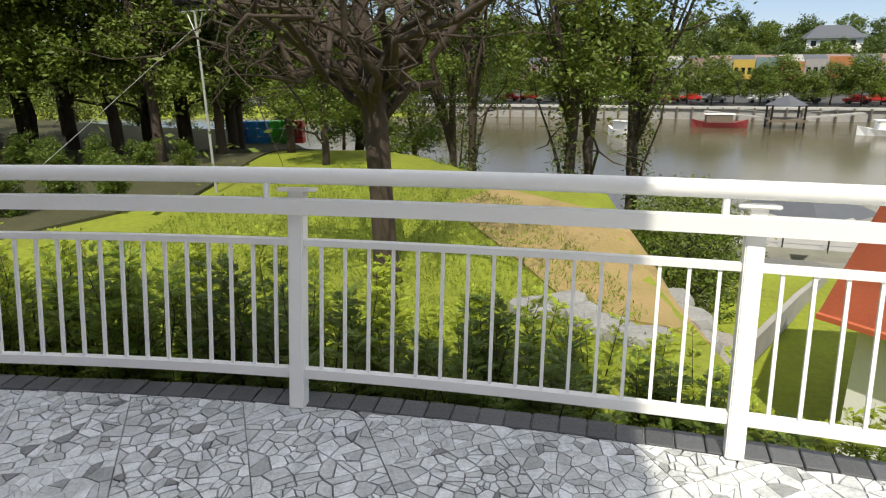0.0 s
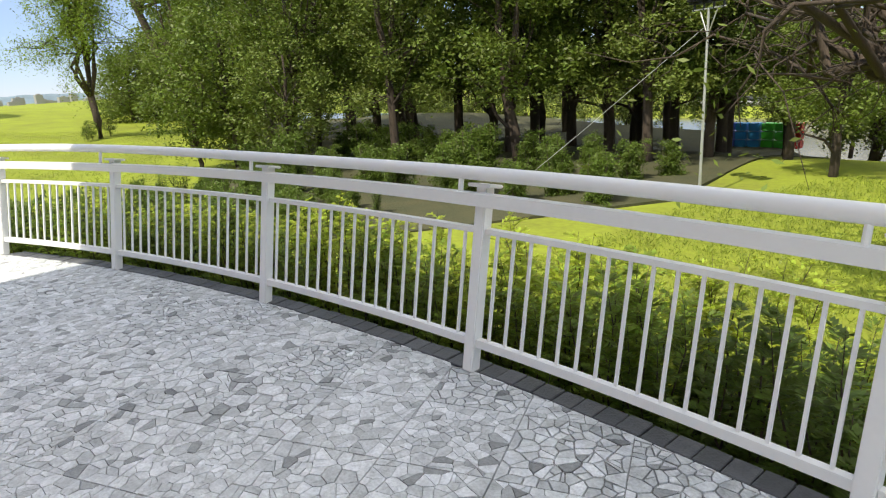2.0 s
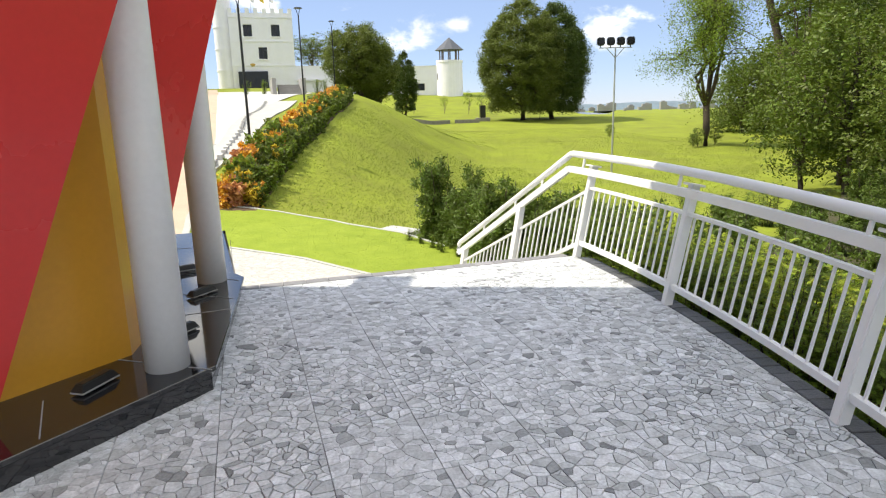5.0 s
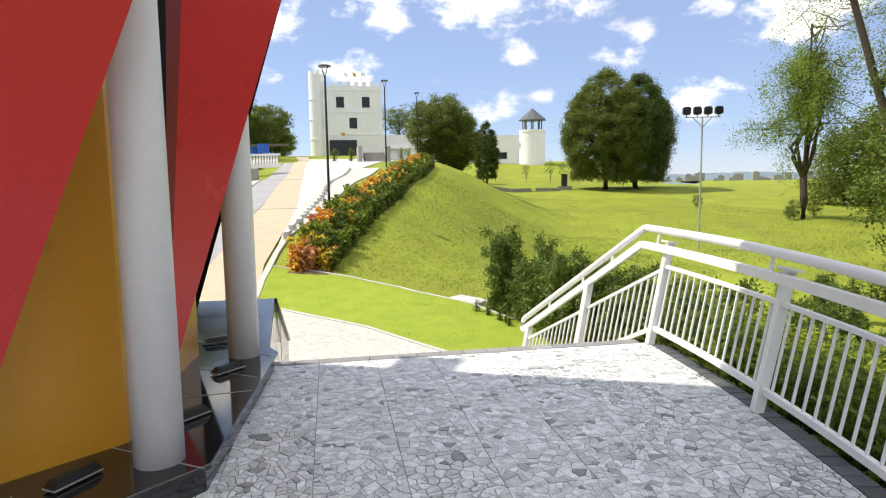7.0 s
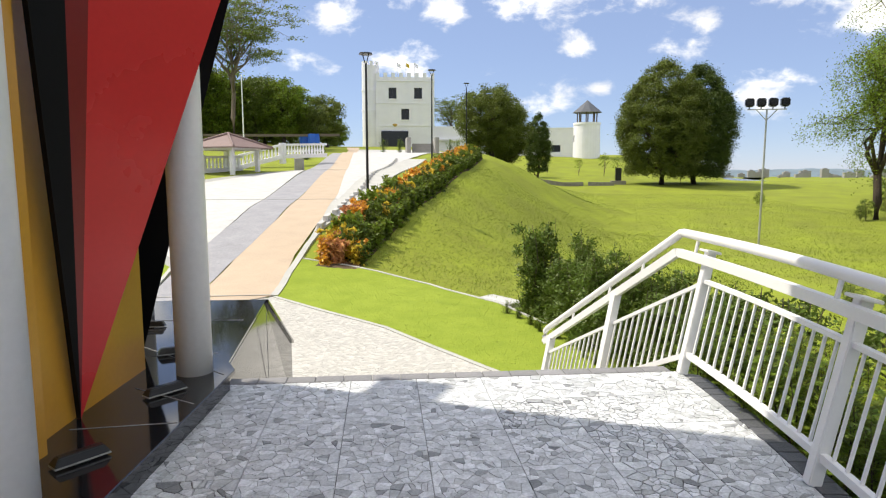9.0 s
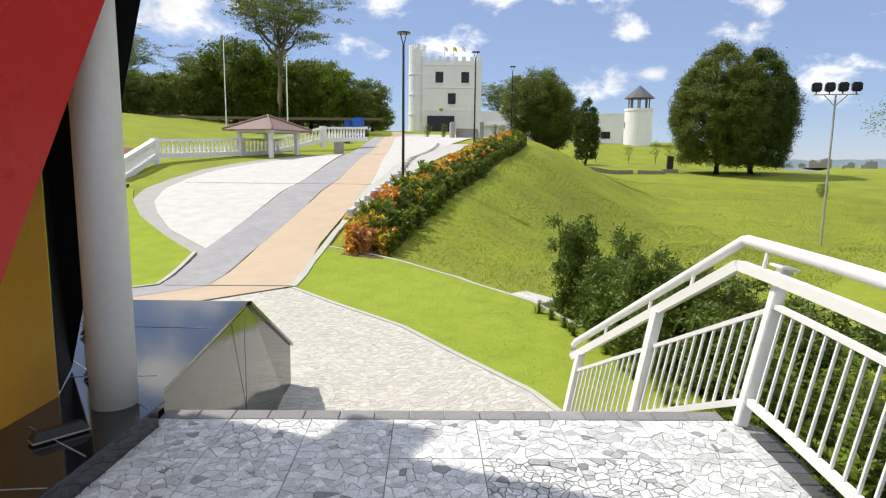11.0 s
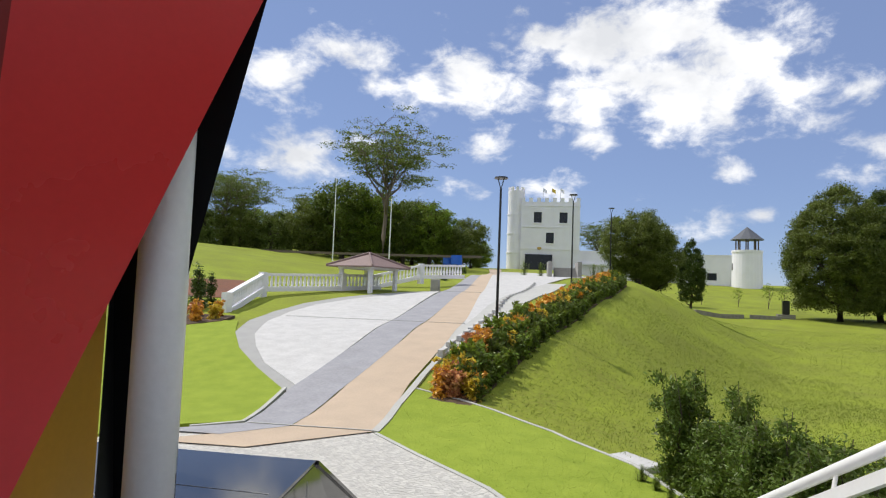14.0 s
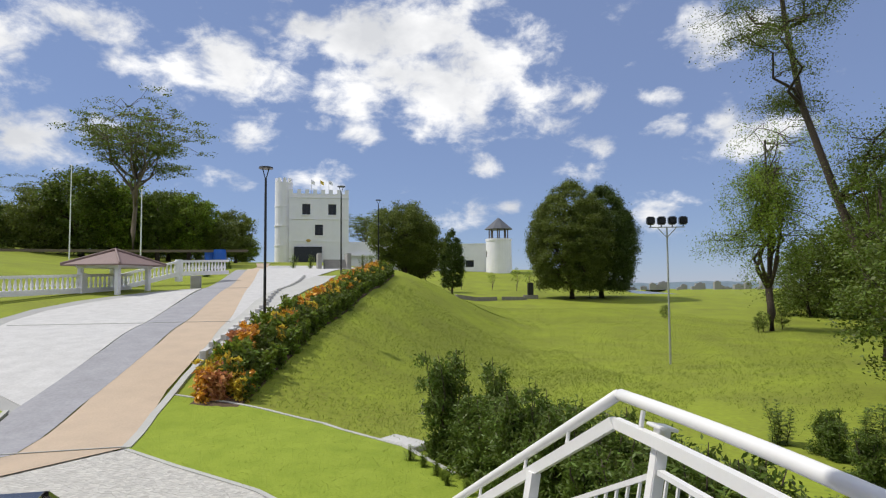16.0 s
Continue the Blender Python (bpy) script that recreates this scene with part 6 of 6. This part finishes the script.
hut = put("red_roof_house", None, None, pose(7.05, 11.2, -6.4, 0, 0, -52), "small white house with a steep terracotta roof below the terrace", "house")
bm = holed_wall(bmesh.new(), 0, 9, -1.6, 3.4, 0, 0.25, [(1.9, 2.9, 0.3, 2.3), (5.0, 6.0, 0.3, 2.3)])
part("wall", bm, white_wall, hut)
bm = bmesh.new()
box(bm, 0.05, 0.4, -1, 9, 5, 3.3)
part("inside", bm, dark_opening, hut)
bm = bmesh.new()
v = [bm.verts.new(p) for p in ((-0.5, -0.5, 3.25), (9.5, -0.5, 3.25), (9.5, 2.7, 6.4), (-0.5, 2.7, 6.4), (9.5, 5.9, 3.25), (-0.5, 5.9, 3.25))]
for q in ((0, 1, 2, 3), (3, 2, 4, 5), (0, 3, 5), (1, 4, 2), (0, 5, 4, 1)):
    bm.faces.new([v[k] for k in q])
bmesh.ops.solidify(bm, geom=bm.faces[:], thickness=0.05)
part("roof", bm, roof_orange, hut)
part("gutter", bar(bmesh.new(), [Vector((-0.5, -0.55, 3.2)), Vector((9.5, -0.55, 3.2))], 0.12, 0.1), roof_orange, hut)
tagged(part("lower_wall", bar(bmesh.new(), [Vector((6.2, 14.2, -5.9)), Vector((9.6, 18.4, -5.9)), Vector((11.5, 20.5, -5.9))], 0.16, 0.7), concrete), "low white boundary wall beside the lower yard", "wall")
walkway = put("river_walkway", None, label="pale riverside walkway with a railing", category="walkway")
part("deck", bar(bmesh.new(), [Vector((9.0, 26.5, -6.2)), Vector((16.5, 24.6, -6.2)), Vector((26, 22, -6.2))], 1.6, 0.25), concrete, walkway)
for off in (-0.75, 0.75):
    part("rail", tube(bmesh.new(), [Vector((9.0, 26.5 + off, -5.2)), Vector((16.5, 24.6 + off, -5.2)), Vector((26, 22 + off, -5.2))], 0.04, 8), steel, walkway)
    for i in range(12):
        p = Vector((9.0, 26.5 + off, -6.2)).lerp(Vector((26, 22 + off, -6.2)), i / 11)
        part("post", cyl(bmesh.new(), p, p + Vector((0, 0, 1.0)), 0.03, seg=6), lamp_black, walkway)
kiosk = put("kiosk", None, None, pose(16.0, 31.5, -8.2, 0, 0, -14), "riverside kiosk with a dark shingled hip roof", "kiosk")
part("roof", cyl(bmesh.new(), (0, 0, 2.0), (0, 0, 3.1), 3.4, 0.8, 4), roof_slate, kiosk)
bm = bmesh.new()
box(bm, -1.8, -1.8, 0, 1.8, 1.8, 2.1)
part("body", bm, concrete, kiosk)
g = np.random.default_rng(33)
for i in range(16):
    k = i / 15
    x, y = 3.4 + 3.4 * k + g.uniform(-0.4, 0.4), 8.5 + 10.5 * k + g.uniform(-0.4, 0.4)
    bm = bmesh.new()
    bmesh.ops.create_icosphere(bm, subdivisions=2, radius=g.uniform(0.3, 0.6))
    for v in bm.verts:
        v.co *= 1 + 0.35 * noise.noise(v.co * 2.2 + Vector((i * 3.1, 0, 0)))
    bmesh.ops.scale(bm, verts=bm.verts, vec=(1.2, 0.9, 0.6))
    tagged(part("boulder", bm, rock_grey, None, "", pose(x, y, ground(x, y), 0, 0, i * 40)), "pale grey boulder on the steep bank", "rock", "rocks on the bank")

for i, (x, y, r) in enumerate(((0.9, 7.6, 0.26), (1.2, 7.75, 0.32), (1.44, 7.3, 0.28), (1.68, 6.9, 0.3), (1.95, 6.6, 0.24), (3.25, 9.6, 0.28), (3.3, 9.2, 0.22), (3.2, 8.8, 0.3), (3.35, 8.4, 0.2), (3.15, 8.0, 0.26), (3.3, 7.6, 0.2))):
    bm = bmesh.new()
    bmesh.ops.create_icosphere(bm, subdivisions=2, radius=r)
    for v in bm.verts:
        v.co *= 1 + 0.4 * noise.noise(v.co * 2.6 + Vector((i * 5.3, 1, 0)))
        v.co.z = min(v.co.z, r * 0.55)
    bmesh.ops.scale(bm, verts=bm.verts, vec=(1.25, 0.9, 0.75))
    tagged(part("boulder", bm, rock_pale, None, "", pose(x, y, ground(x, y) + 0.05, 0, 0, i * 47)), "pale flat-topped boulder on the slope below the terrace", "rock", "rocks on the slope")
tagged(put("drain_edge", bm_mesh("drain_edge", bar(bmesh.new(), [on_ground(3.75, 9.9, 0.05), on_ground(3.7, 9.0, 0.05), on_ground(3.8, 8.0, 0.05), on_ground(3.9, 6.8, 0.05)], 0.14, 0.2), concrete)), "thin concrete drain edge running down the slope", "drain")

# expansion joints across the paving, and a mast's guy wire
joints = put("paving_joint", None, label="dark expansion joints across the walkway and plaza", category="joint", kind="structure")
for s0, w0, w1 in ((0.08, -2.5, 0.05), (12.6, -6.5, 0.75), (24.5, -1.5, 0.7)):
    pts = []
    for i in range(15):
        x, y = sw_to_xy(s0, w0 + (w1 - w0) * i / 14)
        pts.append(on_ground(x, y, 0.072))
    part("joint", bar(bmesh.new(), pts, 0.035, 0.012), kerb_grey, joints)
wire = tube(bmesh.new(), [Vector((-6.3, 15.15, 2.1)), Vector((-8.4, 13.4, -0.1)), Vector((-10.0, 12.0, -1.75))], 0.006, 5)
tagged(part("guy_wire", wire, steel), "thin steel guy wire of the mast", "wire")

# hills on the horizon, haze put into their blue-green colour
hill_haze = material("hill_haze", (0.16, 0.22, 0.26), 0.95, 0.2, 0.01, 0.05, 0.0)
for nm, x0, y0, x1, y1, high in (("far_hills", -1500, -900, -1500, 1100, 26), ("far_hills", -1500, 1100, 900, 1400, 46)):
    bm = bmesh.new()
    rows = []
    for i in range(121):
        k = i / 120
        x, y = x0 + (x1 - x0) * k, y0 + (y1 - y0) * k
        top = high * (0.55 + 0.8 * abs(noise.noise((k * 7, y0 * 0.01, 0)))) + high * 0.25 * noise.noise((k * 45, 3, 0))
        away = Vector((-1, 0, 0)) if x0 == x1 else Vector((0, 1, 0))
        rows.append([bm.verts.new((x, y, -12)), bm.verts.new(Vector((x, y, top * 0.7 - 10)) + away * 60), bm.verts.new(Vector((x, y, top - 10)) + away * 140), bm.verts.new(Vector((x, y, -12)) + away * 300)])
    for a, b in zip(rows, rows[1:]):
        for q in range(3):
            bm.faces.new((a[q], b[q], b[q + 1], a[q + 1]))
    put(nm, bm_mesh(nm, bm, hill_haze, True), label="low hills on the horizon, haze painted in as blue-green", category="hills", kind="structure")
for i in range(26):     # pale buildings of the far town
    x, y = -1380 + 20 * (i % 3), 60 + i * 17 + 11 * (i % 4)
    bm = bmesh.new()
    h = 4 + 3 * (i % 5)
    box(bm, -7, -6 - 3 * (i % 2), 0, 7, 6 + 3 * (i % 2), h)
    box(bm, -4, -3, h, 4, 3, h + 2)
    tagged(put("far_building", bm_mesh("far_building", bm, concrete), None, pose(x, y, -11)), "pale town building far along the river", "building", "far town")


# ---- broken-stone paving, piece by piece ----
def clip(poly, nx_, ny_, d):
    """Keep the part of a polygon where nx*x + ny*y <= d."""
    out = []
    for (x0, y0), (x1, y1) in zip(poly, poly[1:] + poly[:1]):
        a, b = nx_ * x0 + ny_ * y0 - d, nx_ * x1 + ny_ * y1 - d
        if a <= 0:
            out.append((x0, y0))
        if (a < 0 < b) or (b < 0 < a):
            k = a / (a - b)
            out.append((x0 + (x1 - x0) * k, y0 + (y1 - y0) * k))
    return out


def broken(u0, v0, u1, v1, cells, joint, rnd):
    """Split a rectangle into angular stones with joints."""
    seeds, tries = [], 0
    gap = 0.55 * (u1 - u0) / cells
    while len(seeds) < cells * cells * 0.86 and tries < cells * cells * 14:
        tries += 1
        p = (rnd.uniform(u0, u1), rnd.uniform(v0, v1))
        if all(math.hypot(p[0] - q[0], (p[1] - q[1]) * 1.15) > gap * rnd.uniform(0.6, 1.15) for q in seeds):
            seeds.append(p)
    polys = []
    for a in seeds:
        poly = [(u0, v0), (u1, v0), (u1, v1), (u0, v1)]
        for b in seeds:
            if b is a or not poly:
                continue
            dx, dy = b[0] - a[0], b[1] - a[1]
            ln = math.hypot(dx, dy)
            if ln > 3.6 * (u1 - u0) / cells or ln < 1e-5:
                continue
            dx, dy = dx / ln, dy / ln
            poly = clip(poly, dx, dy, dx * a[0] + dy * a[1] + ln / 2 - joint)
        if len(poly) > 2:
            polys.append(poly)
    shards = []
    for poly in polys:      # each block cracked once or twice more
        todo = [poly]
        for _ in range(rnd.choice((0, 0, 0, 1))):
            big = max(todo, key=lambda q: sum(abs(x0 * y1 - x1 * y0) for (x0, y0), (x1, y1) in zip([(p[0] - q[0][0], p[1] - q[0][1]) for p in q], [(p[0] - q[0][0], p[1] - q[0][1]) for p in q[1:] + q[:1]])))
            cx, cy = sum(p[0] for p in big) / len(big), sum(p[1] for p in big) / len(big)
            t = rnd.uniform(0, math.pi)
            nx_, ny_ = math.cos(t), math.sin(t)
            d = nx_ * cx + ny_ * cy + rnd.uniform(-0.012, 0.012)
            halves = [h for h in (clip(big, nx_, ny_, d - joint), clip(big, -nx_, -ny_, -d - joint)) if len(h) > 2]
            if len(halves) == 2:
                todo.remove(big)
                todo += halves
        shards += todo
    return shards


def inside(x, y, ring):
    hit = False
    for (x0, y0), (x1, y1) in zip(ring, ring[1:] + ring[:1]):
        if (y0 > y) != (y1 > y) and x < (x1 - x0) * (y - y0) / (y1 - y0) + x0:
            hit = not hit
    return hit


def stone_faces(poly, z, low, verts, faces):
    k, b = len(poly), len(verts)
    cx, cy = sum(p[0] for p in poly) / k, sum(p[1] for p in poly) / k
    verts += [(x, y, low) for x, y in poly]
    verts += [(cx + (x - cx) * 0.975, cy + (y - cy) * 0.975, z) for x, y in poly]
    faces.append(tuple(range(b + k, b + 2 * k)))
    faces += [(b + i, b + (i + 1) % k, b + k + (i + 1) % k, b + k + i) for i in range(k)]


rnd = random.Random(12)
TILE, V0 = 0.46, 2.55
UX = -EOUT
plinth_ring = [(-0.4, -3.2), (-3.22, -1.05), (-4.21, -0.61), (-6.05, -1.23), (-6.20, -1.40), (-6.2, -6), (0, -6)]
floor_stones = put("terrace_paving", None, label="grey broken-stone paving of the terrace", category="paving", kind="structure")
rest_v, rest_f, singles = [], [], 0
ubase = E0.dot(UX)
for iu in range(0, 24):
    for iv in range(-9, 9):
        u0, v0 = ubase + 0.02 + iu * TILE, V0 + iv * TILE
        if math.hypot(*(UX * (u0 + 0.23) + EDIR * (v0 + 0.23) - Vector((CX, CY)))) > RAD + 0.4:
            continue
        joint = rnd.choice((0.0007, 0.0010, 0.0013, 0.0019, 0.0028))
        for poly in broken(u0 + 0.002, v0 + 0.002, u0 + TILE - 0.002, v0 + TILE - 0.002, rnd.choice((8.4, 9.2, 10.2)), joint, rnd):
            pts = [(UX.x * u + EDIR.x * v, UX.y * u + EDIR.y * v) for u, v in poly]
            cx, cy = sum(p[0] for p in pts) / len(pts), sum(p[1] for p in pts) / len(pts)
            if math.hypot(cx - CX, cy - CY) > RAD + 0.03 or inside(cx, cy, plinth_ring) or cx > 4.2 or cy < -2.2:
                continue
            pts = [p if math.hypot(p[0] - CX, p[1] - CY) < RAD - 0.003 else (CX + (p[0] - CX) * (RAD - 0.003) / math.hypot(p[0] - CX, p[1] - CY), CY + (p[1] - CY) * (RAD - 0.003) / math.hypot(p[0] - CX, p[1] - CY)) for p in pts]
            z = rnd.uniform(-0.0018, 0.0018)
            if -4.55 < cx < -3.2 and 0.3 < cy < 2.1 and singles < 300:
                sv, sf = [], []
                stone_faces([(x - cx, y - cy) for x, y in pts], z, -0.014, sv, sf)
                put("stone", mesh_of("stone", sv, sf, stone_piece), floor_stones, Matrix.Translation((cx, cy, 0)))
                singles += 1
            else:
                stone_faces(pts, z, -0.014, rest_v, rest_f)
put("paving_rest", mesh_of("paving_rest", rest_v, rest_f, stone_rest), floor_stones, kind="stuff")
pv, pf = [], []
for iu in range(0, 17):
    for iv in range(0, 17):
        u0, v0 = -14.2 + iu * 0.6, -9.6 + iv * 0.6
        for poly in broken(u0, v0, u0 + 0.6, v0 + 0.6, 9.0, 0.0014, rnd):
            cx, cy = sum(p[0] for p in poly) / len(poly), sum(p[1] for p in poly) / len(poly)
            if inside(cx, cy, plaza):
                z = ground(cx, cy) + 0.034 + rnd.uniform(-0.0006, 0.0006)
                stone_faces(poly, z + 0.003, z - 0.02, pv, pf)
put("plaza_stones", mesh_of("plaza_stones", pv, pf, stone_pale), label="pale broken stones of the plaza paving", category="paving", kind="stuff")
